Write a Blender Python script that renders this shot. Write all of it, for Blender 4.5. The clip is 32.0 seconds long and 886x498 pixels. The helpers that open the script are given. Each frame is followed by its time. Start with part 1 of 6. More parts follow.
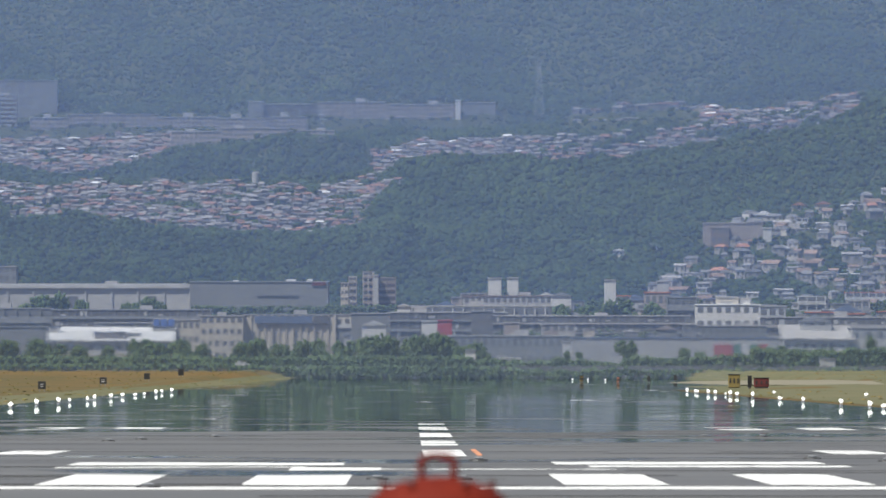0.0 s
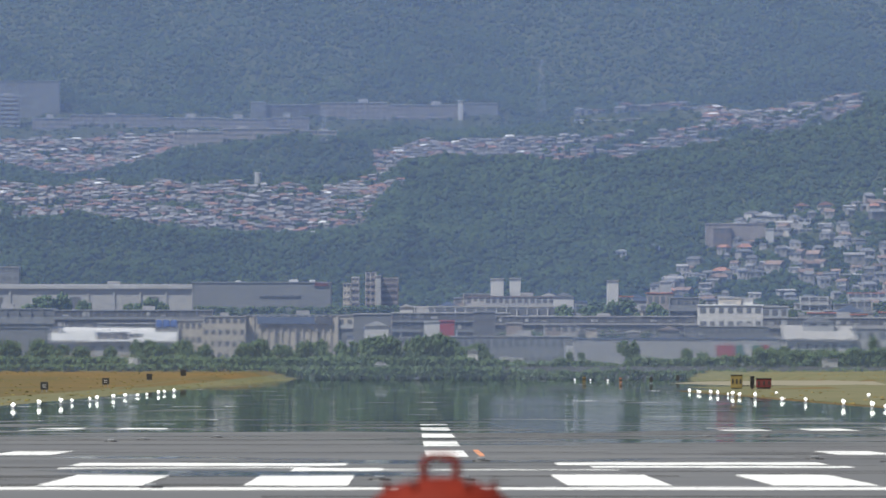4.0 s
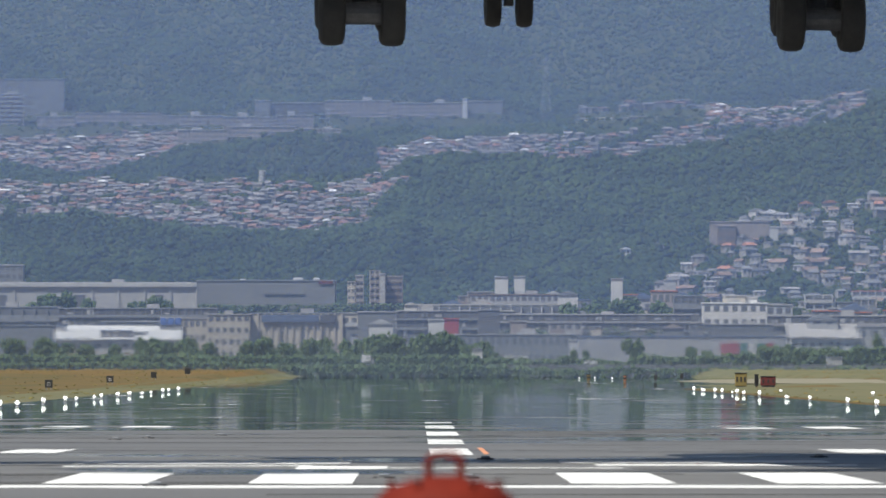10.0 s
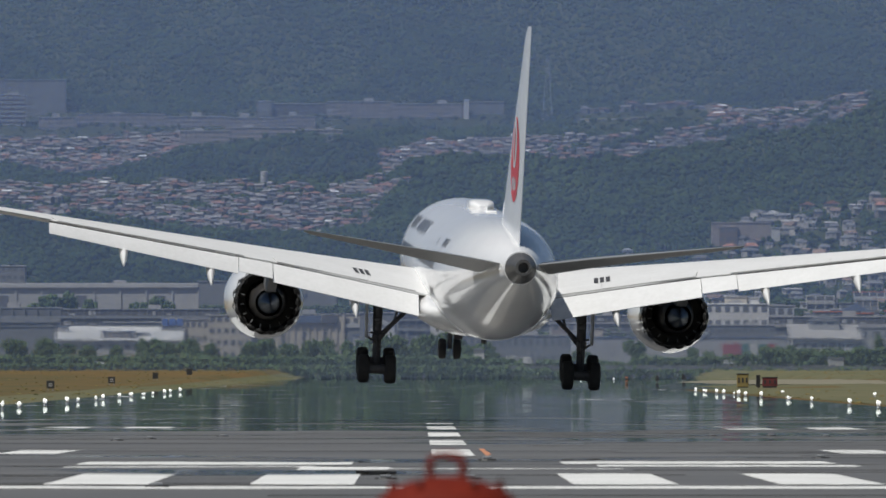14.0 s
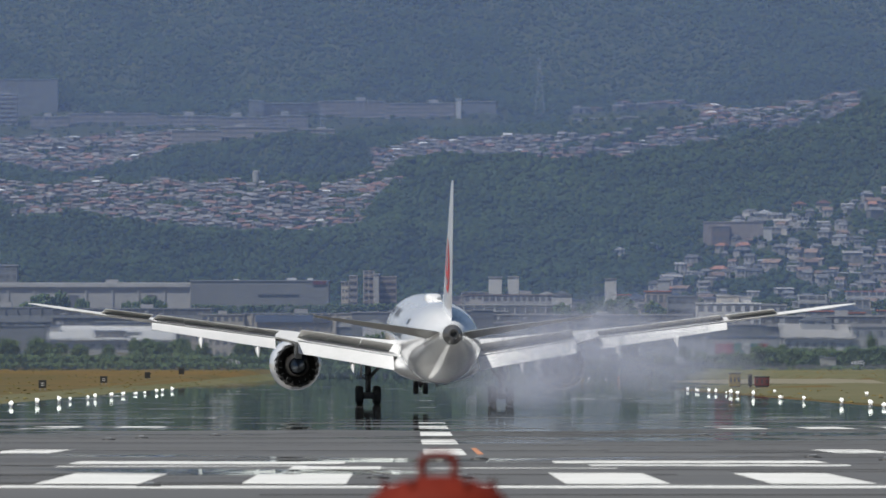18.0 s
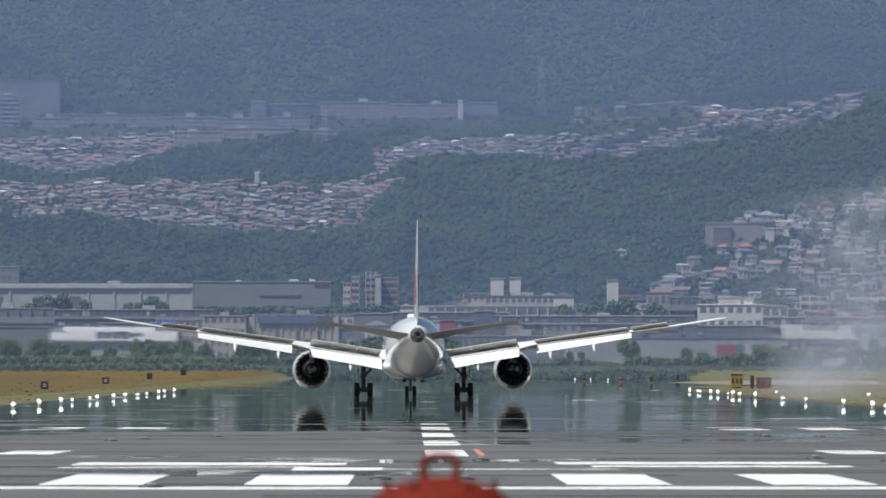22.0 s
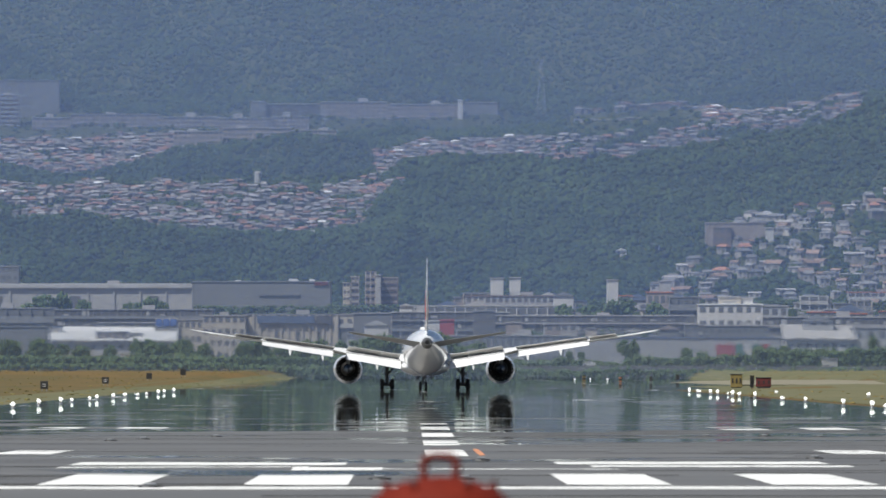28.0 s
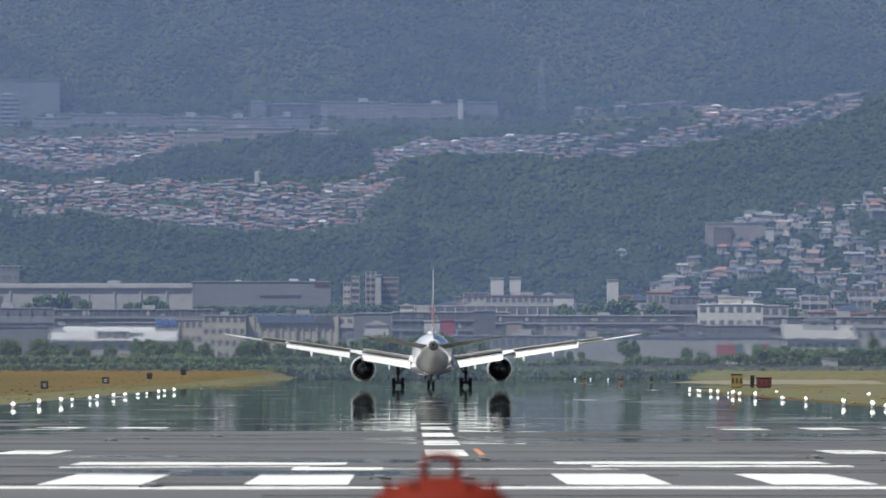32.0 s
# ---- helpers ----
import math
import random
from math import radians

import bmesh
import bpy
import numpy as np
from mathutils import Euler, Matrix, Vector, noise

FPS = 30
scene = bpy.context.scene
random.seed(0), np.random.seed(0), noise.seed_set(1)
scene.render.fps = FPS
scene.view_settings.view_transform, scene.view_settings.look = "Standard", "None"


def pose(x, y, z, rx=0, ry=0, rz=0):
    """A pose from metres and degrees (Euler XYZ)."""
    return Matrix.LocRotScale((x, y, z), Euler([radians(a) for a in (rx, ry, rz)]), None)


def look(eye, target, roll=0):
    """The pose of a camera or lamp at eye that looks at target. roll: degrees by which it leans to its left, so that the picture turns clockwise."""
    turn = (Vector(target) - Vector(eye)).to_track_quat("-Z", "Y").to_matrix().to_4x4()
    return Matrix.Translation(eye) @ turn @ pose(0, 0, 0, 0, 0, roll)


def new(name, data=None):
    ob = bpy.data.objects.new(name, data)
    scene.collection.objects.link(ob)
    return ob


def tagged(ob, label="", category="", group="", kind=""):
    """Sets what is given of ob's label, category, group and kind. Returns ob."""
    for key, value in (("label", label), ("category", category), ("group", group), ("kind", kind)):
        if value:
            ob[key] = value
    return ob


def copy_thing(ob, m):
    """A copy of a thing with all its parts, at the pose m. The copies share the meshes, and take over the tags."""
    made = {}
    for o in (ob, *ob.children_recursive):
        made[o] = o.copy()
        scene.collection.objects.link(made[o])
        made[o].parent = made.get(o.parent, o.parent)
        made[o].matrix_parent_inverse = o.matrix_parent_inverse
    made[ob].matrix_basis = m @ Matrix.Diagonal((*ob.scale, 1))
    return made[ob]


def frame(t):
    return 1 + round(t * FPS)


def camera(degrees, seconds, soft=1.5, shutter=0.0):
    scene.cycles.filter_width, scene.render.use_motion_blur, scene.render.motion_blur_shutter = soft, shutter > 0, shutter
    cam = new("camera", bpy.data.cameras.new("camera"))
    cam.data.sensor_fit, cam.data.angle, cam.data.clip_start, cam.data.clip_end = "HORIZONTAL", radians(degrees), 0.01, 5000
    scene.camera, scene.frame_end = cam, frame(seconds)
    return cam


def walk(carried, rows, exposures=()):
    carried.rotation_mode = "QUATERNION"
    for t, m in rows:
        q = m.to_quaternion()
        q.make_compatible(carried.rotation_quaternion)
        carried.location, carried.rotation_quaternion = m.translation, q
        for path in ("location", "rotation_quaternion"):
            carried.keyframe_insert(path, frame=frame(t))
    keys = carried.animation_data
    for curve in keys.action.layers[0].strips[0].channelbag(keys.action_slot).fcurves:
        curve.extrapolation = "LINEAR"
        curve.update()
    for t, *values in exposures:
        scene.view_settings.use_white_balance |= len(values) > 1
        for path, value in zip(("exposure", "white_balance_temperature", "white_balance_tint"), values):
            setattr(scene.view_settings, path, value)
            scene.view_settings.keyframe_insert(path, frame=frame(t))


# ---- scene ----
# ---- camera: a long lens on a tripod, panned by hundredths of a degree
cam = camera(4.85, 32.0, soft=1.6)
cam.data.dof.use_dof = True
cam.data.dof.focus_distance = 560.0
cam.data.dof.aperture_fstop = 9.0
walk(cam, [
    (0, pose(-1.1, 0, 2.79, 90.6530, 0, -0.1841)),
    (0.5, pose(-1.1, 0, 2.79, 90.6538, 0, -0.1841)),
    (1, pose(-1.1, 0, 2.79, 90.6546, 0, -0.1795)),
    (1.5, pose(-1.1, 0, 2.79, 90.6522, 0, -0.1780)),
    (2, pose(-1.1, 0, 2.79, 90.6499, 0, -0.1733)),
    (2.5, pose(-1.1, 0, 2.79, 90.6546, 0, -0.1780)),
    (3, pose(-1.1, 0, 2.79, 90.6553, 0, -0.1780)),
    (3.5, pose(-1.1, 0, 2.79, 90.6561, 0, -0.1749)),
    (5.5, pose(-1.1, 0, 2.79, 90.6561, 0, -0.1594)),
    (6, pose(-1.1, 0, 2.79, 90.6530, 0, -0.1563)),
    (7, pose(-1.1, 0, 2.79, 90.6484, 0, -0.1563)),
    (7.5, pose(-1.1, 0, 2.79, 90.6592, 0, -0.1517)),
    (8, pose(-1.1, 0, 2.79, 90.6546, 0, -0.1501)),
    (9, pose(-1.1, 0, 2.79, 90.6515, 0, -0.1501)),
    (10, pose(-1.1, 0, 2.79, 90.6453, 0, -0.1470)),
    (11, pose(-1.1, 0, 2.79, 90.6484, 0, -0.1470)),
    (11.5, pose(-1.1, 0, 2.79, 90.6491, 0, -0.1501)),
    (12, pose(-1.1, 0, 2.79, 90.6499, 0, -0.1470)),
    (12.5, pose(-1.1, 0, 2.79, 90.6507, 0, -0.1408)),
    (13, pose(-1.1, 0, 2.79, 90.6515, 0, -0.1393)),
    (14, pose(-1.1, 0, 2.79, 90.6499, 0, -0.1377)),
    (14.5, pose(-1.1, 0, 2.79, 90.6499, 0, -0.1346)),
    (16.5, pose(-1.1, 0, 2.79, 90.6468, 0, -0.1656)),
    (17, pose(-1.1, 0, 2.79, 90.6468, 0, -0.1718)),
    (17.5, pose(-1.1, 0, 2.79, 90.6468, 0, -0.1780)),
    (18, pose(-1.1, 0, 2.79, 90.6468, 0, -0.1811)),
    (19, pose(-1.1, 0, 2.79, 90.6468, 0, -0.1841)),
    (20, pose(-1.1, 0, 2.79, 90.6484, 0, -0.1780)),
    (21, pose(-1.1, 0, 2.79, 90.6515, 0, -0.1764)),
    (22, pose(-1.1, 0, 2.79, 90.6529, 0, -0.1702)),
    (23, pose(-1.1, 0, 2.79, 90.6528, 0, -0.1702)),
    (24, pose(-1.1, 0, 2.79, 90.6526, 0, -0.1718)),
    (25, pose(-1.1, 0, 2.79, 90.6525, 0, -0.1718)),
    (28, pose(-1.1, 0, 2.79, 90.6521, 0, -0.1718)),
    (30, pose(-1.1, 0, 2.79, 90.6518, 0, -0.1718)),
    (32, pose(-1.1, 0, 2.79, 90.6515, 0, -0.1702)),
], exposures=[(0, 0.37, 6300, 8), (9.5, 0.37, 6300, 8), (10.6, 0.3, 6300, 8), (11.2, 0.18, 6300, 8), (12.0, -0.2, 6300, 8),
              (14.5, -0.32, 6300, 8), (16.5, -0.26, 6300, 8), (20.0, 0.05, 6250, 8), (24.0, 0.15, 6250, 8), (28.0, 0.18, 6250, 8), (32.0, 0.18, 6250, 8)])

scene.cycles.transparent_max_bounces = 200      # many thin wisps of smoke lie behind one another

# ---- daylight: a high sun behind the camera and to its left, through summer haze
SUN_EL, SUN_AZ = 60.0, -132.0      # degrees; azimuth clockwise from the runway's far end
sky_world = bpy.data.worlds.new("sky")
scene.world = sky_world
sky_world.use_nodes = True
wn = sky_world.node_tree
sky = wn.nodes.new("ShaderNodeTexSky")
sky.sky_type, sky.sun_disc = "NISHITA", False
sky.sun_elevation, sky.sun_rotation = radians(SUN_EL), radians(SUN_AZ)
sky.dust_density, sky.air_density = 0.3, 0.7
wn.links.new(sky.outputs[0], wn.nodes["Background"].inputs[0])
wn.nodes["Background"].inputs[1].default_value = 0.05
sun = new("sun", bpy.data.lights.new("sun", "SUN"))
sun.data.energy, sun.data.angle, sun.data.color = 5.0, radians(0.55), (1.0, 0.95, 0.88)
sd = Vector((math.sin(radians(SUN_AZ)) * math.cos(radians(SUN_EL)), math.cos(radians(SUN_AZ)) * math.cos(radians(SUN_EL)), math.sin(radians(SUN_EL))))
sun.matrix_world = look(tuple(sd * 200), (0, 0, 0))

# ---- materials
def mat(name, col, col2=None, rough=0.7, scale=1.0, fine=8.0, metal=0.0, bump=0.0, spec=0.5, vary=0.0, island=False,
        stretch=(1, 1, 1), coat=0.0, sheen=0.0):
    """A two-scale noise material: col to col2 by a coarse and a fine noise; vary shifts the value from piece to piece."""
    m = bpy.data.materials.new(name)
    m.use_nodes = True
    nt = m.node_tree
    N, Lk = nt.nodes, nt.links
    b = N["Principled BSDF"]
    b.inputs["Roughness"].default_value, b.inputs["Metallic"].default_value = rough, metal
    b.inputs["Specular IOR Level"].default_value, b.inputs["Coat Weight"].default_value = spec, coat
    b.inputs["Coat Roughness"].default_value = 0.05
    b.inputs["Sheen Weight"].default_value, b.inputs["Sheen Roughness"].default_value = sheen, 0.6
    col2 = col2 or tuple(c * 0.82 for c in col)
    tc = N.new("ShaderNodeTexCoord")
    mp = N.new("ShaderNodeMapping")
    mp.inputs["Scale"].default_value = stretch
    Lk.new(tc.outputs["Object"], mp.inputs[0])
    n1, n2 = N.new("ShaderNodeTexNoise"), N.new("ShaderNodeTexNoise")
    n1.inputs["Scale"].default_value, n2.inputs["Scale"].default_value = scale, scale * fine
    n1.inputs["Detail"].default_value, n2.inputs["Detail"].default_value = 4, 3
    for n in (n1, n2):
        Lk.new(mp.outputs[0], n.inputs["Vector"])
    ad = N.new("ShaderNodeMath")
    ad.operation = "MULTIPLY_ADD"
    ad.inputs[1].default_value = 0.45
    Lk.new(n2.outputs["Fac"], ad.inputs[0])
    sc = N.new("ShaderNodeMath")
    sc.operation, sc.inputs[1].default_value = "MULTIPLY", 0.6
    Lk.new(n1.outputs["Fac"], sc.inputs[0])
    Lk.new(sc.outputs[0], ad.inputs[2])
    rp = N.new("ShaderNodeMapRange")
    rp.inputs["From Min"].default_value, rp.inputs["From Max"].default_value = 0.36, 0.68
    Lk.new(ad.outputs[0], rp.inputs["Value"])
    mx = N.new("ShaderNodeMix")
    mx.data_type = "RGBA"
    mx.inputs["A"].default_value, mx.inputs["B"].default_value = (*col, 1), (*col2, 1)
    Lk.new(rp.outputs[0], mx.inputs["Factor"])
    out = mx.outputs["Result"]
    if vary:
        if island:
            rnd = N.new("ShaderNodeNewGeometry").outputs["Random Per Island"]
        else:
            rnd = N.new("ShaderNodeObjectInfo").outputs["Random"]
        r2 = N.new("ShaderNodeMapRange")
        r2.inputs["To Min"].default_value, r2.inputs["To Max"].default_value = 1 - vary, 1 + vary
        Lk.new(rnd, r2.inputs["Value"])
        hs = N.new("ShaderNodeHueSaturation")
        Lk.new(out, hs.inputs["Color"])
        Lk.new(r2.outputs[0], hs.inputs["Value"])
        out = hs.outputs[0]
    Lk.new(out, b.inputs["Base Color"])
    if bump:
        bp = N.new("ShaderNodeBump")
        bp.inputs["Strength"].default_value, bp.inputs["Distance"].default_value = bump, 0.05
        Lk.new(ad.outputs[0], bp.inputs["Height"])
        Lk.new(bp.outputs[0], b.inputs["Normal"])
    return m


def glow(name, col, power):
    m = bpy.data.materials.new(name)
    m.use_nodes = True
    b = m.node_tree.nodes["Principled BSDF"]
    b.inputs["Base Color"].default_value = (*col, 1)
    b.inputs["Emission Color"].default_value = (*col, 1)
    b.inputs["Emission Strength"].default_value = power
    return m


def veil(name, col, cover, grain=0.0, scale=0.1):
    """Thin scattering air or smoke: lets most light pass, scatters the rest both ways."""
    m = bpy.data.materials.new(name)
    m.use_nodes = True
    nt = m.node_tree
    N, Lk = nt.nodes, nt.links
    N.remove(N["Principled BSDF"])
    tr, df, tl = N.new("ShaderNodeBsdfTransparent"), N.new("ShaderNodeBsdfDiffuse"), N.new("ShaderNodeBsdfTranslucent")
    df.inputs[0].default_value = tl.inputs[0].default_value = (*col, 1)
    half, mix = N.new("ShaderNodeMixShader"), N.new("ShaderNodeMixShader")
    half.inputs[0].default_value = 0.5
    Lk.new(df.outputs[0], half.inputs[1]); Lk.new(tl.outputs[0], half.inputs[2])
    mix.inputs[0].default_value = cover
    if grain:
        tc, ns, mr = N.new("ShaderNodeTexCoord"), N.new("ShaderNodeTexNoise"), N.new("ShaderNodeMapRange")
        ns.inputs["Scale"].default_value, ns.inputs["Detail"].default_value = scale, 3
        mr.inputs["From Min"].default_value, mr.inputs["From Max"].default_value = 0.35, 0.7
        mr.inputs["To Min"].default_value, mr.inputs["To Max"].default_value = cover * (1 - grain), cover * (1 + grain)
        Lk.new(tc.outputs["Object"], ns.inputs["Vector"]); Lk.new(ns.outputs["Fac"], mr.inputs["Value"])
        Lk.new(mr.outputs[0], mix.inputs[0])
    Lk.new(tr.outputs[0], mix.inputs[1]); Lk.new(half.outputs[0], mix.inputs[2])
    Lk.new(mix.outputs[0], N["Material Output"].inputs[0])
    return m


def mirage(m, lo=-7.5):
    """Beyond some 400 m the hot air over the runway throws back the distance like a mirror, in uneven streaks."""
    nt = m.node_tree
    N, Lk = nt.nodes, nt.links
    b, o = N["Principled BSDF"], N["Material Output"]
    tc, sp = N.new("ShaderNodeTexCoord"), N.new("ShaderNodeSeparateXYZ")
    Lk.new(tc.outputs["Object"], sp.inputs[0])
    mp, ns = N.new("ShaderNodeMapping"), N.new("ShaderNodeTexNoise")
    mp.inputs["Scale"].default_value = (0.09, 0.05, 1)
    ns.inputs["Scale"].default_value, ns.inputs["Detail"].default_value = 1.0, 3
    Lk.new(tc.outputs["Object"], mp.inputs[0]); Lk.new(mp.outputs[0], ns.inputs["Vector"])
    near = N.new("ShaderNodeMapRange")
    near.interpolation_type = "SMOOTHSTEP"
    near.inputs["From Min"].default_value, near.inputs["From Max"].default_value = 165, 640
    Lk.new(sp.outputs["Y"], near.inputs["Value"])
    ad, sb = N.new("ShaderNodeMath"), N.new("ShaderNodeMath")
    ad.operation = sb.operation = "MULTIPLY_ADD"
    ad.inputs[1].default_value, sb.inputs[1].default_value, sb.inputs[2].default_value = 12.0, 4.0, lo
    Lk.new(ns.outputs["Fac"], ad.inputs[0])
    Lk.new(near.outputs[0], sb.inputs[0]); Lk.new(sb.outputs[0], ad.inputs[2])
    cl = N.new("ShaderNodeMapRange")
    cl.inputs["To Max"].default_value = 0.97
    Lk.new(ad.outputs[0], cl.inputs["Value"])
    # ripples that rock the picture up and down
    rp, bp = N.new("ShaderNodeTexNoise"), N.new("ShaderNodeBump")
    m2 = N.new("ShaderNodeMapping")
    m2.inputs["Scale"].default_value = (0.30, 0.045, 1)
    rp.inputs["Scale"].default_value, rp.inputs["Detail"].default_value = 1.0, 3
    bp.inputs["Strength"].default_value, bp.inputs["Distance"].default_value = 1.0, 0.021
    Lk.new(tc.outputs["Object"], m2.inputs[0]); Lk.new(m2.outputs[0], rp.inputs["Vector"])
    Lk.new(rp.outputs["Fac"], bp.inputs["Height"])
    gl = N.new("ShaderNodeBsdfGlossy")
    gl.inputs["Color"].default_value, gl.inputs["Roughness"].default_value = (0.85, 0.9, 0.87, 1), 0.009
    Lk.new(bp.outputs[0], gl.inputs["Normal"])
    # total reflection happens only at a grazing view
    lw, gz, mu = N.new("ShaderNodeLayerWeight"), N.new("ShaderNodeMapRange"), N.new("ShaderNodeMath")
    gz.inputs["From Min"].default_value, gz.inputs["From Max"].default_value = 0.95, 0.985
    Lk.new(lw.outputs["Facing"], gz.inputs["Value"])
    mu.operation = "MULTIPLY"
    Lk.new(cl.outputs[0], mu.inputs[0]); Lk.new(gz.outputs[0], mu.inputs[1])
    mix = N.new("ShaderNodeMixShader")
    Lk.new(mu.outputs[0], mix.inputs[0])
    Lk.new(b.outputs[0], mix.inputs[1]); Lk.new(gl.outputs[0], mix.inputs[2])
    Lk.new(mix.outputs[0], o.inputs[0])
    return m


def hot_air(name, top, bottom):
    """Rising hot air: bends the light behind it a little, most near the ground."""
    m = veil(name, (0.42, 0.50, 0.54), 0.15)
    nt = m.node_tree
    N, Lk = nt.nodes, nt.links
    o = N["Material Output"]
    haze = [n for n in N if n.type == "MIX_SHADER" and n.inputs[1].links[0].from_node.type == "BSDF_TRANSPARENT"][0]
    tc, sp, mp, ns, bp = N.new("ShaderNodeTexCoord"), N.new("ShaderNodeSeparateXYZ"), N.new("ShaderNodeMapping"), N.new("ShaderNodeTexNoise"), N.new("ShaderNodeBump")
    Lk.new(tc.outputs["Object"], sp.inputs[0]); Lk.new(tc.outputs["Object"], mp.inputs[0])
    mp.inputs["Scale"].default_value = (0.35, 1, 1.1)
    ns.inputs["Scale"].default_value, ns.inputs["Detail"].default_value = 1.0, 2
    Lk.new(mp.outputs[0], ns.inputs["Vector"]); Lk.new(ns.outputs["Fac"], bp.inputs["Height"])
    bp.inputs["Strength"].default_value, bp.inputs["Distance"].default_value = 1.0, 0.03
    rf = N.new("ShaderNodeBsdfRefraction")
    rf.inputs["IOR"].default_value, rf.inputs["Roughness"].default_value = 1.05, 0.09
    Lk.new(bp.outputs[0], rf.inputs["Normal"])
    fade, mix = N.new("ShaderNodeMapRange"), N.new("ShaderNodeMixShader")
    fade.interpolation_type = "SMOOTHSTEP"
    fade.inputs["From Min"].default_value, fade.inputs["From Max"].default_value = top, bottom
    Lk.new(sp.outputs["Z"], fade.inputs["Value"])
    Lk.new(haze.inputs[1].links[0].from_socket, mix.inputs[1]); Lk.new(rf.outputs[0], mix.inputs[2])
    Lk.new(fade.outputs[0], mix.inputs[0])
    mu = N.new("ShaderNodeMath")
    mu.operation, mu.inputs[1].default_value = "MULTIPLY", 0.15
    Lk.new(fade.outputs[0], mu.inputs[0]); Lk.new(mu.outputs[0], haze.inputs[0])
    Lk.new(mix.outputs[0], haze.inputs[1]); Lk.new(haze.outputs[0], o.inputs[0])
    return m


def wisp(name, col, cover):
    """Smoke that thins out from the middle of a wisp to its edge, torn by a noise."""
    m = veil(name, col, cover, grain=0.5, scale=1.0)
    nt = m.node_tree
    N, Lk = nt.nodes, nt.links
    mix = [n for n in N if n.type == "MIX_SHADER" and n.inputs[0].is_linked][0]
    src = mix.inputs[0].links[0].from_socket
    tc, ln, mr, mu = N.new("ShaderNodeTexCoord"), N.new("ShaderNodeVectorMath"), N.new("ShaderNodeMapRange"), N.new("ShaderNodeMath")
    ln.operation, mu.operation = "LENGTH", "MULTIPLY"
    mr.interpolation_type = "SMOOTHSTEP"
    mr.inputs["From Min"].default_value, mr.inputs["From Max"].default_value = 0.95, 0.1
    Lk.new(tc.outputs["Object"], ln.inputs[0]); Lk.new(ln.outputs["Value"], mr.inputs["Value"])
    Lk.new(src, mu.inputs[0]); Lk.new(mr.outputs[0], mu.inputs[1])
    Lk.new(mu.outputs[0], mix.inputs[0])
    return m


M_RUNWAY = mirage(mat("runway_asphalt", (0.095, 0.091, 0.083), (0.168, 0.16, 0.146), rough=0.46, scale=0.07, fine=6, stretch=(0.2, 0.9, 1), spec=1.0))
M_PAINT = mirage(mat("runway_paint", (0.80, 0.80, 0.78), (0.62, 0.62, 0.60), rough=0.75, scale=0.6), -7.8)
M_ORANGE = mat("orange_paint", (0.62, 0.26, 0.13), (0.5, 0.24, 0.14), scale=0.8)
M_GRASS = mat("dry_grass", (0.160, 0.102, 0.042), (0.088, 0.082, 0.042), rough=0.95, scale=0.02, fine=6, stretch=(1, 0.1, 1), spec=0.1)
M_VERGE = mat("green_verge", (0.10, 0.11, 0.06), (0.15, 0.138, 0.082), rough=0.95, scale=0.03, fine=7, stretch=(1, 0.1, 1), spec=0.1)
M_SAND = mat("sandy_ground", (0.23, 0.205, 0.15), (0.16, 0.15, 0.10), rough=0.95, scale=0.05)
M_EARTH = mat("hill_ground", (0.045, 0.06, 0.025), (0.07, 0.075, 0.035), rough=1.0, scale=0.03, spec=0.05)
M_FOREST = mat("forest_leaves", (0.018, 0.034, 0.013), (0.052, 0.080, 0.027), rough=0.95, scale=0.03, fine=3.6, vary=0.2, island=True, spec=0.1)
M_TREE = mat("tree_leaves", (0.06, 0.098, 0.042), (0.10, 0.135, 0.065), rough=0.9, scale=0.3, vary=0.22, island=True, spec=0.1)
M_HEDGE = mat("hedge_leaves", (0.065, 0.105, 0.042), (0.095, 0.135, 0.06), rough=0.9, scale=0.1, vary=0.2, island=True, spec=0.1)
M_BARK = mat("bark", (0.09, 0.07, 0.05), (0.05, 0.04, 0.03), rough=0.95, scale=2)
M_WHITEWALL = mat("white_wall", (0.62, 0.61, 0.58), (0.48, 0.47, 0.45), rough=0.85, scale=0.15)
M_GREYWALL = mat("grey_wall", (0.215, 0.22, 0.22), (0.165, 0.17, 0.175), rough=0.85, scale=0.12)
M_LIGHTWALL = mat("light_grey_wall", (0.43, 0.43, 0.41), (0.33, 0.33, 0.325), rough=0.85, scale=0.12)
M_BEIGE = mat("beige_wall", (0.50, 0.46, 0.38), (0.41, 0.37, 0.31), rough=0.85, scale=0.15)
M_TAN = mat("tan_wall", (0.31, 0.27, 0.245), (0.25, 0.22, 0.205), rough=0.9, scale=0.15)
M_BROWN = mat("brown_wall", (0.22, 0.17, 0.14), (0.16, 0.125, 0.105), rough=0.9, scale=0.15)
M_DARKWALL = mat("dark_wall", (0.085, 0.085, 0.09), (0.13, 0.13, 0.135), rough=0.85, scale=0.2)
M_CONCRETE = mat("concrete", (0.40, 0.39, 0.37), (0.30, 0.29, 0.28), rough=0.9, scale=0.2)
M_WHITEROOF = mat("white_roof", (0.50, 0.50, 0.48), (0.38, 0.38, 0.365), rough=0.6, scale=0.1)
M_BRIGHTROOF = mat("bright_metal_roof", (0.80, 0.80, 0.78), (0.66, 0.66, 0.65), rough=0.4, scale=0.1)
M_PALEROOF = mat("pale_metal_roof", (0.62, 0.62, 0.60), (0.50, 0.50, 0.49), rough=0.5, scale=0.1)
M_HRED = mat("house_roof_red", (0.36, 0.17, 0.115), (0.28, 0.15, 0.11), rough=0.7, scale=0.5, vary=0.25)
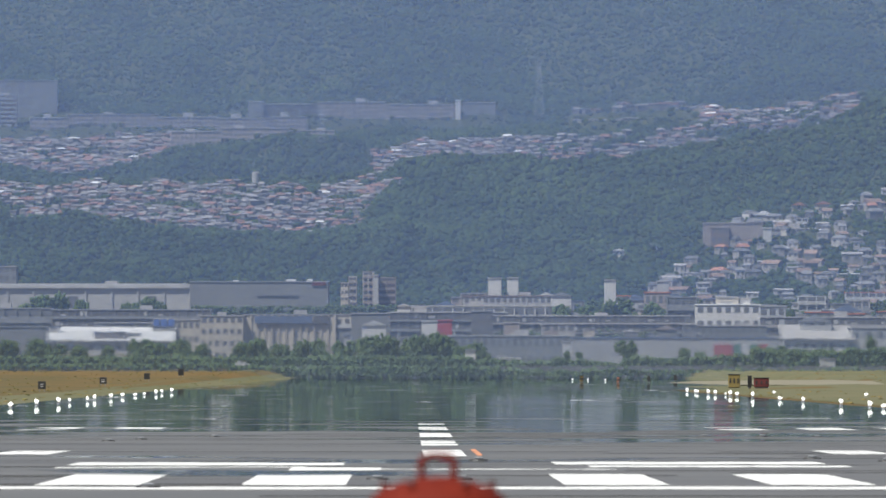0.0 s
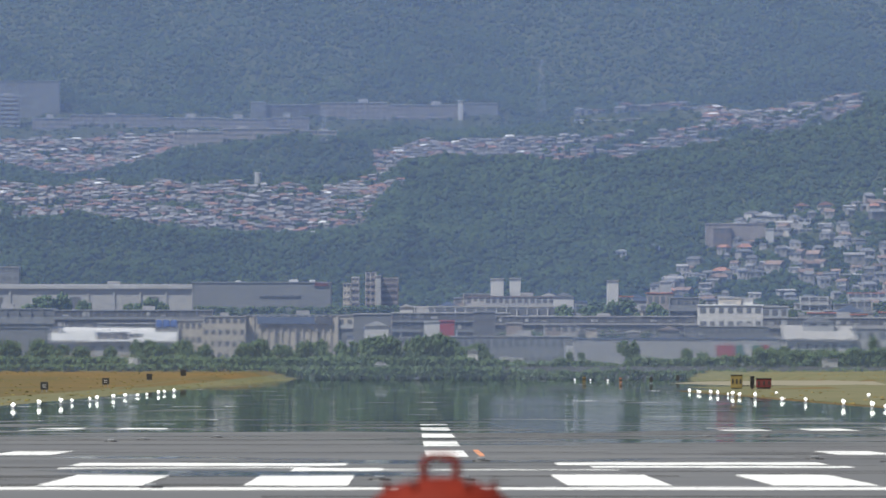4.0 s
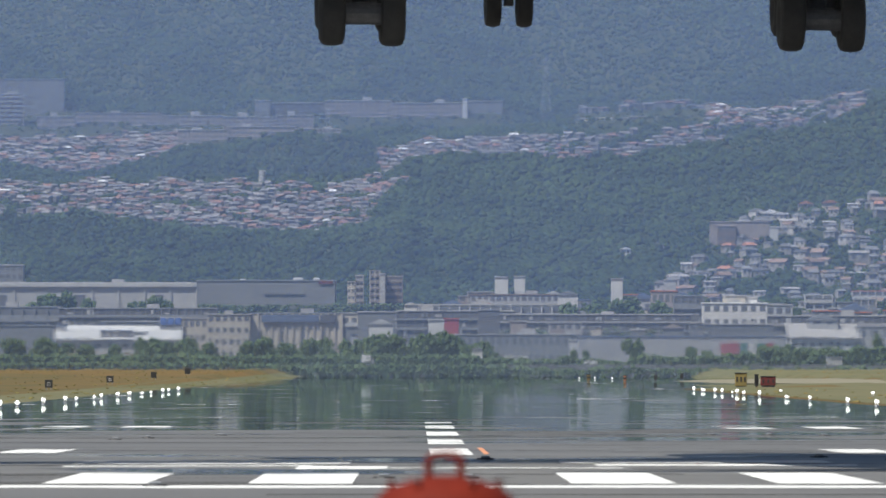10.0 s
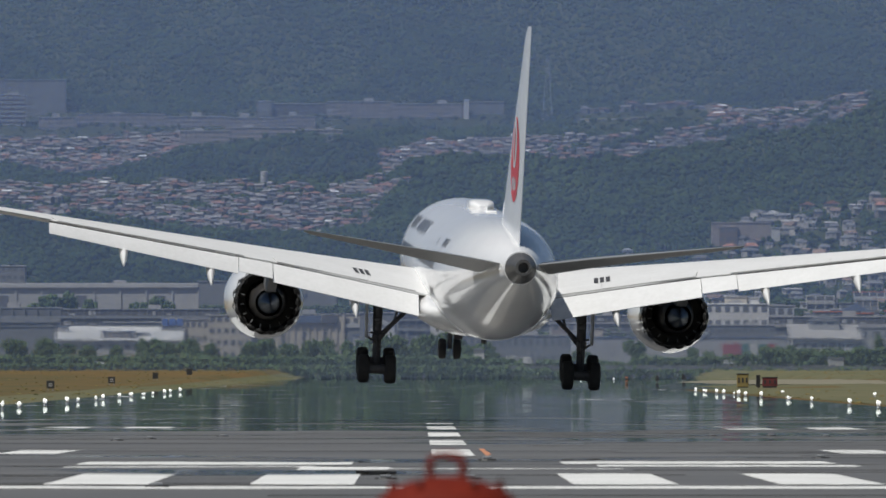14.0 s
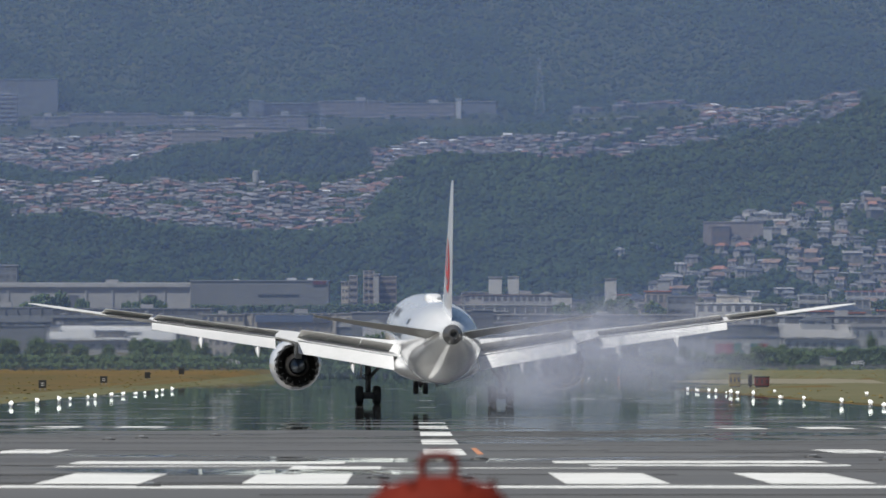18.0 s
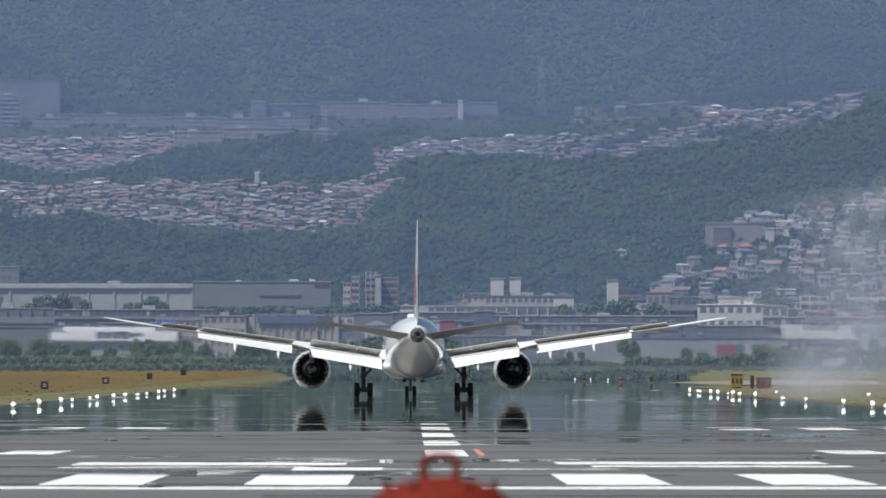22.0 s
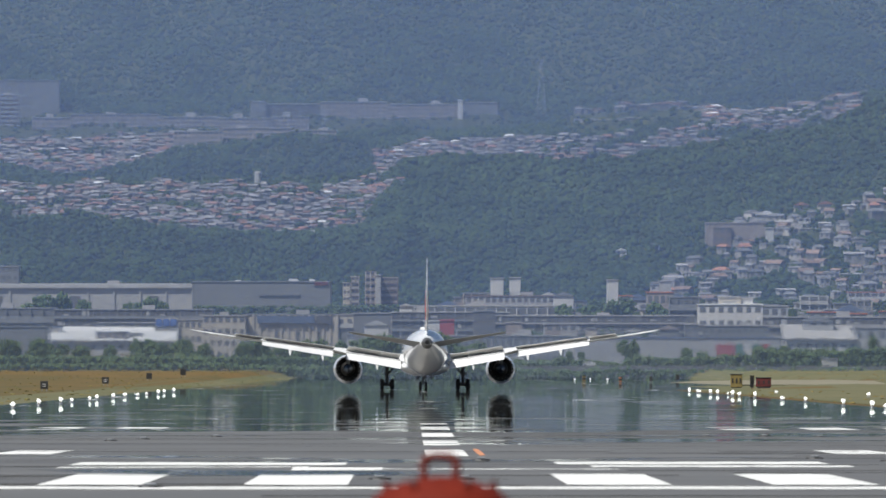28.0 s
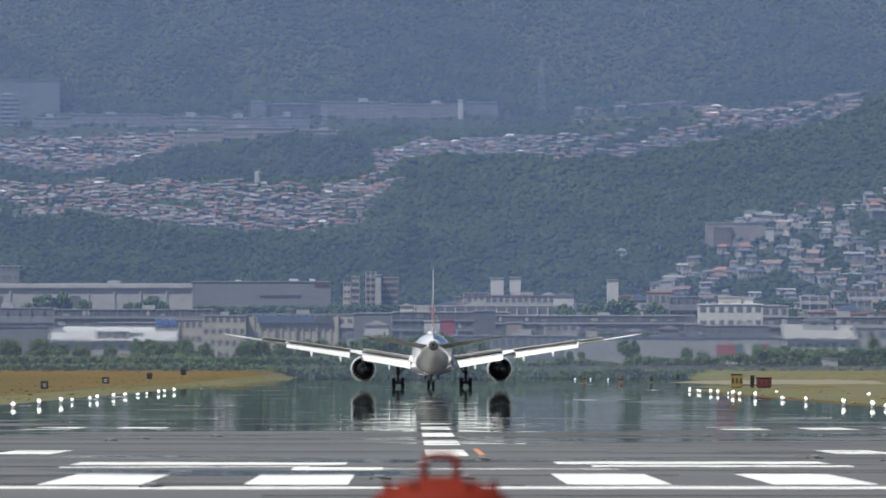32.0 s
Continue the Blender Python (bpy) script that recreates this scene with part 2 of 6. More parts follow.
M_GREYROOF = mat("grey_roof", (0.26, 0.27, 0.28), (0.18, 0.19, 0.20), rough=0.7, scale=0.2)
M_REDROOF = mat("red_roof", (0.50, 0.17, 0.10), (0.38, 0.14, 0.09), rough=0.8, scale=0.3)
M_BLUEROOF = mat("blue_roof", (0.13, 0.17, 0.27), (0.10, 0.13, 0.2), rough=0.6, scale=0.3)
M_BLUE = mat("blue_sign", (0.12, 0.2, 0.5), (0.10, 0.17, 0.42), rough=0.5, scale=0.5)
M_RED = mat("red_panel", (0.40, 0.07, 0.075), (0.33, 0.07, 0.075), rough=0.5, scale=0.5)
M_GREEN = mat("green_panel", (0.10, 0.21, 0.15), (0.09, 0.18, 0.13), rough=0.5, scale=0.5)
M_GLASS = mat("window_glass", (0.11, 0.115, 0.125), (0.15, 0.155, 0.165), rough=0.12, scale=0.3, spec=0.6)
M_METAL = mat("galvanised_metal", (0.35, 0.36, 0.37), (0.25, 0.26, 0.27), rough=0.5, metal=0.6, scale=1)
M_BLACK = mat("black_panel", (0.02, 0.02, 0.022), (0.035, 0.035, 0.035), rough=0.6, scale=2)
M_YELLOW = mat("yellow_panel", (0.26, 0.19, 0.06), (0.2, 0.15, 0.05), rough=0.7, scale=1)
M_DARKRED = mat("dark_red_metal", (0.16, 0.03, 0.03), (0.1, 0.025, 0.025), rough=0.6, scale=1)
M_LAMP = glow("white_lamp_glow", (1.0, 0.98, 0.94), 0.7)
M_REDLAMP = glow("red_lamp_glow", (1.0, 0.06, 0.03), 14.0)
M_HYDRANT = mat("red_orange_paint", (0.17, 0.018, 0.007), (0.11, 0.012, 0.006), rough=0.75, scale=6, bump=0.2, spec=0.15)
# aircraft
M_AWHITE = mat("white_aircraft_paint", (0.91, 0.91, 0.91), (0.87, 0.87, 0.875), rough=0.12, scale=0.5, spec=0.4, coat=0.3)
M_AWING = mat("white_wing_paint", (0.72, 0.72, 0.72), (0.65, 0.65, 0.645), rough=0.45, scale=0.6, spec=0.15)
M_AGREY = mat("grey_aircraft_paint", (0.31, 0.315, 0.32), (0.26, 0.265, 0.27), rough=0.35, scale=0.5)
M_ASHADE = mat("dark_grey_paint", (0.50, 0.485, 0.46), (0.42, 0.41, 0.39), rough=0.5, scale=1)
M_ADARK = mat("dark_nozzle_metal", (0.035, 0.033, 0.032), (0.06, 0.055, 0.05), rough=0.5, metal=0.5, scale=3)
M_ACONE = mat("tail_cone_metal", (0.16, 0.155, 0.15), (0.1, 0.1, 0.1), rough=0.4, metal=0.4, scale=2)
M_AGEAR = mat("gear_metal", (0.10, 0.10, 0.105), (0.055, 0.055, 0.06), rough=0.5, metal=0.3, scale=5)
M_TYRE = mat("tyre_rubber", (0.016, 0.016, 0.017), (0.028, 0.027, 0.026), rough=0.85, scale=6)
M_ARED = mat("red_livery", (0.60, 0.015, 0.03), (0.52, 0.015, 0.03), rough=0.3, scale=1)
M_AMARK = mat("dark_livery", (0.03, 0.03, 0.035), (0.045, 0.045, 0.05), rough=0.4, scale=1)
M_ABLUE = mat("bluish_core_metal", (0.12, 0.15, 0.19), (0.07, 0.09, 0.12), rough=0.35, metal=0.7, scale=2)
M_SMOKE = wisp("tyre_smoke", (0.82, 0.85, 0.99), 0.056)


# ---- mesh helpers
def part(name, bm, material, parent=None, label=""):
    me = bpy.data.meshes.new(name)
    bm.to_mesh(me)
    bm.free()
    me.materials.append(material)
    ob = new(name, me)
    if parent:
        ob.parent = parent
    if label:
        ob["label"] = label
    return ob


def piece(name, me, parent, m=None):
    """One more object on a shared mesh."""
    ob = new(name, me)
    ob.parent = parent
    if m:
        ob.matrix_basis = m
    return ob


def add_box(bm, x0, x1, y0, y1, z0, z1, m=None, bevel=0.0):
    mm = Matrix.LocRotScale(((x0 + x1) / 2, (y0 + y1) / 2, (z0 + z1) / 2), None, (abs(x1 - x0), abs(y1 - y0), abs(z1 - z0)))
    r = bmesh.ops.create_cube(bm, size=1, matrix=(m @ mm) if m else mm)
    if bevel:
        es = list({e for v in r["verts"] for e in v.link_edges})
        bmesh.ops.bevel(bm, geom=es, offset=bevel, segments=1, affect="EDGES")


def box(x0, x1, y0, y1, z0, z1, bevel=0.0):
    bm = bmesh.new()
    add_box(bm, x0, x1, y0, y1, z0, z1, bevel=bevel)
    return bm


def add_rod(bm, a, b, r0, r1=None, seg=10):
    a, b = Vector(a), Vector(b)
    m = Matrix.Translation((a + b) / 2) @ (b - a).to_track_quat("Z", "Y").to_matrix().to_4x4()
    bmesh.ops.create_cone(bm, cap_ends=True, segments=seg, radius1=r0, radius2=r0 if r1 is None else r1, depth=(b - a).length, matrix=m)


def rod(a, b, r0, r1=None, seg=10):
    bm = bmesh.new()
    add_rod(bm, a, b, r0, r1, seg)
    return bm


def loft(rings, caps=True, closed=False, smooth=True):
    """Skin a list of rings of equal length."""
    bm = bmesh.new()
    vs = [[bm.verts.new(p) for p in r] for r in rings]
    pairs = list(zip(vs, vs[1:])) + ([(vs[-1], vs[0])] if closed else [])
    for a, b in pairs:
        n = len(a)
        for i in range(n):
            try:
                f = bm.faces.new((a[i], a[(i + 1) % n], b[(i + 1) % n], b[i]))
                f.smooth = smooth
            except ValueError:
                pass
    if caps and not closed:
        bm.faces.new(vs[0][::-1])
        bm.faces.new(vs[-1])
    bmesh.ops.recalc_face_normals(bm, faces=bm.faces)
    for e in bm.edges:
        if e.calc_face_angle(0.0) > 0.75:
            e.smooth = False
    return bm


def ring_y(y, x, z, rx, rz, n=32, wob=None):
    return [(x + rx * math.cos(2 * math.pi * i / n), y, z + rz * math.sin(2 * math.pi * i / n)) for i in range(n)]


def thing(name, m, label, category, group="", kind=""):
    ob = new(name)
    ob.empty_display_size = 0.2
    ob.matrix_world = m
    return tagged(ob, label, category, group, kind)


def mesh_np(name, verts, faces, material, smooth=False):
    me = bpy.data.meshes.new(name)
    me.from_pydata(verts.tolist() if hasattr(verts, "tolist") else verts, [], faces.tolist() if hasattr(faces, "tolist") else faces)
    me.materials.append(material)
    if smooth:
        me.polygons.foreach_set("use_smooth", [True] * len(me.polygons))
    return new(name, me)


rng = np.random.default_rng(7)
t_ = (1 + 5 ** 0.5) / 2
ICO_V = np.array([(-1, t_, 0), (1, t_, 0), (-1, -t_, 0), (1, -t_, 0), (0, -1, t_), (0, 1, t_), (0, -1, -t_), (0, 1, -t_),
                  (t_, 0, -1), (t_, 0, 1), (-t_, 0, -1), (-t_, 0, 1)]) / math.sqrt(1 + t_ * t_)
ICO_F = np.array([(0, 11, 5), (0, 5, 1), (0, 1, 7), (0, 7, 10), (0, 10, 11), (1, 5, 9), (5, 11, 4), (11, 10, 2), (10, 7, 6), (7, 1, 8),
                  (3, 9, 4), (3, 4, 2), (3, 2, 6), (3, 6, 8), (3, 8, 9), (4, 9, 5), (2, 4, 11), (6, 2, 10), (8, 6, 7), (9, 8, 1)])


def clumps(centres, radii, flat=0.75, rough=0.35):
    """Many small uneven leaf clumps as one vertex and face array."""
    n = len(centres)
    jit = 1 + rough * rng.uniform(-1, 1, (n, 12, 1))
    ang = rng.uniform(0, 2 * math.pi, n)
    c, s = np.cos(ang)[:, None], np.sin(ang)[:, None]
    v = np.broadcast_to(ICO_V, (n, 12, 3)) * jit
    v = np.stack((v[..., 0] * c - v[..., 1] * s, v[..., 0] * s + v[..., 1] * c, v[..., 2] * flat), -1)
    v = v * np.asarray(radii)[:, None, None] + np.asarray(centres)[:, None, :]
    fcs = ICO_F[None] + 12 * np.arange(n)[:, None, None]
    return v.reshape(-1, 3), fcs.reshape(-1, 3)

# ---- the lie of the land: bearings in thousandths from the camera, off the runway's line, heights in metres set to its sight lines, row by row away from the airfield
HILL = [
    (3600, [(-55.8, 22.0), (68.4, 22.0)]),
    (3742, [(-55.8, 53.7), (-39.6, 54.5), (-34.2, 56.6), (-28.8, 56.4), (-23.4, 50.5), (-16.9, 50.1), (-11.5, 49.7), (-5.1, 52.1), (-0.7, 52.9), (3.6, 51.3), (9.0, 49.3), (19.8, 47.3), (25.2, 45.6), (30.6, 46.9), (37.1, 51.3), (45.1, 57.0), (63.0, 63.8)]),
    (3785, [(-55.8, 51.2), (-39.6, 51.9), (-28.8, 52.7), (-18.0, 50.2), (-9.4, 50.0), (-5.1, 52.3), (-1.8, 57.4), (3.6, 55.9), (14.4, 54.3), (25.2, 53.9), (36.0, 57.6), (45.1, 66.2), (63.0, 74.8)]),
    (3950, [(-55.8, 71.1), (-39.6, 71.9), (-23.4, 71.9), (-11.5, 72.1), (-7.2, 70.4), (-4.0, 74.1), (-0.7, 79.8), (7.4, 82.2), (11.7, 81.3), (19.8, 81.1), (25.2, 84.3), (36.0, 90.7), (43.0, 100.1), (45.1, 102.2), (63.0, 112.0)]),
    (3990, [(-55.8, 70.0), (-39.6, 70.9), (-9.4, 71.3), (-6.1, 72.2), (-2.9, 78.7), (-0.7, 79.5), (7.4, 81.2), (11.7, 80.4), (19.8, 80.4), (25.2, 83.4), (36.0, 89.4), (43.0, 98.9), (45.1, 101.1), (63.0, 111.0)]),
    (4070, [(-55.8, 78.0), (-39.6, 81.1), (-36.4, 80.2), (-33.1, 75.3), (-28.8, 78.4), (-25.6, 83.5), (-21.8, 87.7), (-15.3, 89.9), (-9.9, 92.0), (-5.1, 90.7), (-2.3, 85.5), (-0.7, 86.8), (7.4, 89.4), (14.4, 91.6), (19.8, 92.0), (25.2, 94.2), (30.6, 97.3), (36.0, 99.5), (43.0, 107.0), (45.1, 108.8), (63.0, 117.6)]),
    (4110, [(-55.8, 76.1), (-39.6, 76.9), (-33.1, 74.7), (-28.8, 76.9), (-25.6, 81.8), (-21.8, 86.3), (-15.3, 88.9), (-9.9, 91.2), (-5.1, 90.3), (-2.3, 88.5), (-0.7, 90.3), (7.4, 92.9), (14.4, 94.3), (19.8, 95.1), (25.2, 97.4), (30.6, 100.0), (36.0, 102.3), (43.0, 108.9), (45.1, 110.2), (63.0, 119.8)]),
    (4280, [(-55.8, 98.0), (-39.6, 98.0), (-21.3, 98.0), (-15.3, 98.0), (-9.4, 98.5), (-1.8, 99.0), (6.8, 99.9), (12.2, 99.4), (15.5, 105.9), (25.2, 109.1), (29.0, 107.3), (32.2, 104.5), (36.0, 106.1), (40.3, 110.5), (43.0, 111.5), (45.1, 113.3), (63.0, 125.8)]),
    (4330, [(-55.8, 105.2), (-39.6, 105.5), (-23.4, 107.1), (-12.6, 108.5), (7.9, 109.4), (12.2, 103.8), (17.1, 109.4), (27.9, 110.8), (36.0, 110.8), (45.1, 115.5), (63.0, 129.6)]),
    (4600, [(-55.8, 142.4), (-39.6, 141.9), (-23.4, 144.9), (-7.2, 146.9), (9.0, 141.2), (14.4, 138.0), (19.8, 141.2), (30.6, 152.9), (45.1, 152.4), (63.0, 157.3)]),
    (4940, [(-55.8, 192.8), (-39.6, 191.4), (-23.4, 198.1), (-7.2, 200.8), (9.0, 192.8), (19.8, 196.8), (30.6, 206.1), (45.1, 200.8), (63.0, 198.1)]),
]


def town_z(y):
    """The built-up ground between the airfield and the hills climbs gently."""
    return 2.0 + 20.0 * min(1, max(0, (y - 3060) / 540))


def hill_z(b, y):
    """Height of the hills at a bearing from the camera and a distance."""
    if y <= HILL[0][0]:
        return town_z(y)
    for (ya, ta), (yb, tb) in zip(HILL, HILL[1:]):
        if y <= yb:
            za = np.interp(b, [p[0] for p in ta], [p[1] for p in ta])
            zb = np.interp(b, [p[0] for p in tb], [p[1] for p in tb])
            k = (y - ya) / (yb - ya)
            z = za + (zb - za) * k
            if y > 4330:      # spurs and gullies of the mountain
                w = min(1, (y - 4330) / 150)
                z += w * (11 * math.sin(b * 0.16 + (y - 4330) * 0.010 + 0.8) + 6 * math.sin(b * 0.37 + (y - 4330) * 0.017 + 1) + 7 * noise.noise((b * 0.09, y * 0.008, 2)))
            return float(z + 2.3 * noise.noise((b * 0.2, y * 0.012, 0)) + 1.6 * noise.noise((b * 0.42, y * 0.022, 6)) + 1.0 * noise.noise((b * 0.6, y * 0.04, 4)))
    return float(HILL[-1][1][0][1])


# x along a sight line from the camera, which stands at x = -1.1
def sight_x(b, y):
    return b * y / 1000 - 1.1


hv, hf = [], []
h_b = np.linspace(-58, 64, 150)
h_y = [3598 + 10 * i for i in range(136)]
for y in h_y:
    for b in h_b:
        hv.append((sight_x(b, y), y, hill_z(b, y)))
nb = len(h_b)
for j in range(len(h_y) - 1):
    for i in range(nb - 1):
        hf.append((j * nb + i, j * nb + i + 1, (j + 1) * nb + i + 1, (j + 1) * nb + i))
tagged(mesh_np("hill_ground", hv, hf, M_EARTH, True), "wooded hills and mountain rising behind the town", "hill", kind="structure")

# ---- airfield ground: one sheet to the foot of the hills. The runway falls gently from its threshold and lies level past 800 m;
# the grass rises a little at the far end, and to the bank under the camera
FALL = [(171, 0.84), (186, 0.805), (215, 0.76), (248, 0.697), (303, 0.548), (358, 0.432), (413, 0.339), (468, 0.263), (523, 0.199), (578, 0.146), (633, 0.10), (688, 0.059), (800, 0.0)]


def runway_z(y):
    return float(np.interp(y, [p[0] for p in FALL], [p[1] for p in FALL]))


def lawn_z(x, y):
    k = min(1, max(0, (y - 1100) / 1700))
    edge = 34 + (42 * min(1, max(0, (y - 1330) / 500)) if x > 0 else 0)      # the turn-off widens the pavement on the right
    s = min(1, max(0, (abs(x) - edge) / 6))
    far = min(1, max(0, (y - 3050) / 60))
    if y > 3060:
        return town_z(y) - 0.3
    z = runway_z(y) - 0.04 + 2.1 * k * k * (3 - 2 * k) * max(s, far)
    if y < 120:
        kk = min(1, (120 - y) / 70)
        z = max(z, 0.8 + 0.51 * kk * kk * (3 - 2 * kk))
    return z


gy = [-600, -300, -100, 0, 30, 50, 65, 80, 95, 110, 120, 171, 215, 248, 303, 358, 413, 468, 523, 578, 633, 688, 800, 1000, 1100] + [1200 + 100 * i for i in range(18)] + [2960, 3050, 3080, 3110, 3200, 3400, 3590, 3602]
gx = [-3000, -1200, -600, -300, -160, -90, -60, -48, -40, -37, -34, -31, 31, 34, 37, 40, 48, 60, 70, 76, 82, 90, 160, 300, 600, 1200, 3000]
gv = [(x, y, lawn_z(x, y)) for y in gy for x in gx]
gf = [(j * len(gx) + i, j * len(gx) + i + 1, (j + 1) * len(gx) + i + 1, (j + 1) * len(gx) + i) for j in range(len(gy) - 1) for i in range(len(gx) - 1)]
tagged(mesh_np("ground", gv, gf, M_GRASS, True), "dry yellow-green airfield grass beside the runway", "ground", kind="structure")

# greener strips along the runway's edges
for x0, x1 in ((-42, -31.5), (31.5, 150)):
    ys = [400 + 50 * i for i in range(52)]
    xs = (x0, -37, -34, x1) if x0 < 0 else (34, 37, 40, 60, 70, 76, 82, 90, x1)
    vv = [(x, y, lawn_z(x, y) + 0.03) for y in ys for x in xs]
    nx = len(xs)
    ff = [(nx * j + i, nx * j + i + 1, nx * j + i + nx + 1, nx * j + i + nx) for j in range(len(ys) - 1) for i in range(nx - 1)]
    tagged(mesh_np("grass_verge", vv, ff, M_VERGE, True), "green grass strip along the runway edge", "ground", kind="structure")

# ---- runway, 60 m wide, with its paint
RW = loft([[(-32, y, runway_z(y)), (32, y, runway_z(y)), (32, y, -0.6), (-32, y, -0.6)] for y in [150] + [p[0] for p in FALL] + [1200, 2000, 3000]], smooth=False)
tagged(part("runway", RW, M_RUNWAY), "grey worn asphalt runway shimmering in hot air", "runway", kind="structure")
bm = bmesh.new()
bm.faces.new([bm.verts.new(p) for p in ((32.02, 1330, -0.002), (36, 1330, -0.002), (77, 1830, -0.002), (77, 2990, -0.002), (32.02, 2990, -0.002))])
tagged(part("taxiway", bm, M_RUNWAY), "wide grey paved turn-off beside the far runway", "taxiway", kind="structure")


def stripe(x0, x1, y0, y1, name="runway_marking", material=None, skew=0.0):
    bm = bmesh.new()
    n = min(40, max(2, int(abs(x1 - x0) / 0.4)))
    wob = lambda: random.uniform(-1, 1) * min(0.6, (y1 - y0) * 0.2)
    lo = [(x0 + (x1 - x0) * i / n, y0 + wob() + skew * i / n) for i in range(n + 1)]
    hi = [(x1 - (x1 - x0) * i / n, y1 + wob() + skew * (1 - i / n)) for i in range(n + 1)]
    a = [bm.verts.new((x, y, runway_z(y) + 0.006)) for x, y in lo + hi]
    f = bm.faces.new(a)
    if f.normal.z < 0:
        f.normal_flip()
    ob = part(name, bm, material or M_PAINT)
    return tagged(ob, "flat worn white paint marking on the runway asphalt", "marking", "runway markings", "structure")


for k in range(8):
    for sgn in (-1, 1):
        a = -0.33 + sgn * (1.84 + 3.46 * k)
        stripe(min(a, a + sgn * 1.76), max(a, a + sgn * 1.76), 175.1, 197.0)
stripe(-29.0, 29.0, 168.1, 172.1)
# designation, nearly edge-on
stripe(-3.49, -1.68, 205.9, 213.3)
stripe(-1.68, 3.03, 207.8, 209.5)
stripe(-8.29, -2.49, 219.6, 227.4)
stripe(-8.29, -3.21, 211.8, 214.2, skew=1.5)
stripe(1.99, 7.79, 221.9, 229.3)
stripe(2.61, 8.0, 214.1, 218.2)
# centre line
for k in range(46):
    stripe(-0.76 + min(0.08, 0.012 * k), 0.26 + min(0.4, 0.06 * k), 248.3 + 55 * k, 277.3 + 55 * k)
for sgn in (-1, 1):
    for y0, a0, cols, w in ((261.8, 9.66, 3, 1.5), (412.7, 11.2, 3, 1.95), (756, 12.8, 2, 2.1), (900, 12.8, 2, 2.1), (1040, 12.8, 1, 2.1)):
        for c in range(cols):
            a = -0.29 * (y0 < 300) + sgn * (a0 + w * 1.8 * c)
            stripe(min(a, a + sgn * w), max(a, a + sgn * w), y0 - 5 * (y0 < 300), y0 + (12 if y0 < 300 else 26))
    stripe(min(sgn * 11.0, sgn * 20.8), max(sgn * 11.0, sgn * 20.8), 520, 580)
    for k in range(12):
        stripe(sgn * 29.5 - 0.45, sgn * 29.5 + 0.45, (175, 215, 248, 303, 358, 413, 468, 523, 578, 633, 688, 800)[k], (215, 248, 303, 358, 413, 468, 523, 578, 633, 688, 800, 2990)[k])
tagged(stripe(0.53, 0.68, 250, 280, "orange_marking", M_ORANGE, 3.0), "short orange painted line beside the runway centre line", "marking")

# dark rubber-worn streaks and joints across the pavement
M_RUBBER = mirage(mat("rubber_deposit", (0.045, 0.045, 0.045), (0.085, 0.083, 0.08), rough=0.9, scale=0.4, stretch=(0.3, 1, 1)))
rr = random.Random(5)
for k in range(90):
    y0 = 158 + 5.4 * k + rr.uniform(-3, 3)
    xm, half = rr.uniform(-14, 14), rr.uniform(3, 12)
    stripe(xm - half, xm + half, y0, y0 + rr.uniform(0.3, 1.3), "pavement_joint", M_RUBBER)

# ---- haze: sheets of thin scattering air between the far things
for y, cover in ((2940, 0.15), (3066, 0.19), (3445, 0.06), (3592, 0.12), (4005, 0.12), (4252, 0.13)):
    bm = bmesh.new()
    bm.faces.new([bm.verts.new(p) for p in ((-900, y, -5), (900, y, -5), (900, y, 420), (-900, y, 420))])
    tagged(part("haze", bm, veil("summer_haze", (0.362, 0.512, 0.885), cover)), "thin bluish summer haze in the air before the hills", "haze", kind="structure")
air = bmesh.new()
air.faces.new([air.verts.new(p) for p in ((-220, 2560, 0.2), (220, 2560, 0.2), (220, 2560, 46), (-220, 2560, 46))])
air = tagged(part("hot_air", air, hot_air("hot_air", 17.0, 3.5)), "shimmering hot air over the far end of the airfield", "haze", kind="structure")
air.visible_shadow = False
# ---- forest on the hills

# town zones bounded by bearings from the camera and by distances
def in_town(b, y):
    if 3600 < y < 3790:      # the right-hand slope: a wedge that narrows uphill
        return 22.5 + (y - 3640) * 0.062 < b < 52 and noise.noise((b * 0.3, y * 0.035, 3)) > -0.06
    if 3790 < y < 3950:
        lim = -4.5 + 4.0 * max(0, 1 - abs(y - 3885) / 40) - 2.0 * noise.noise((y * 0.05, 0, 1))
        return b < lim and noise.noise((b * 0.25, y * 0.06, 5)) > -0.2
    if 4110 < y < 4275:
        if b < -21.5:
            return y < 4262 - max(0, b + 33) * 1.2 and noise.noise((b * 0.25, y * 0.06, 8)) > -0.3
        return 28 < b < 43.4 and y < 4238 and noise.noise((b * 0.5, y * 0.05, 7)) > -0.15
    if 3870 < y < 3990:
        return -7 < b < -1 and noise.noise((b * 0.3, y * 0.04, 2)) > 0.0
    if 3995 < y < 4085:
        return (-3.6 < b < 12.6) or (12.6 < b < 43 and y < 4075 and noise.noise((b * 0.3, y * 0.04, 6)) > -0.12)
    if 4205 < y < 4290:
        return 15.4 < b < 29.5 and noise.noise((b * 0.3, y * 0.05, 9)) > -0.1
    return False


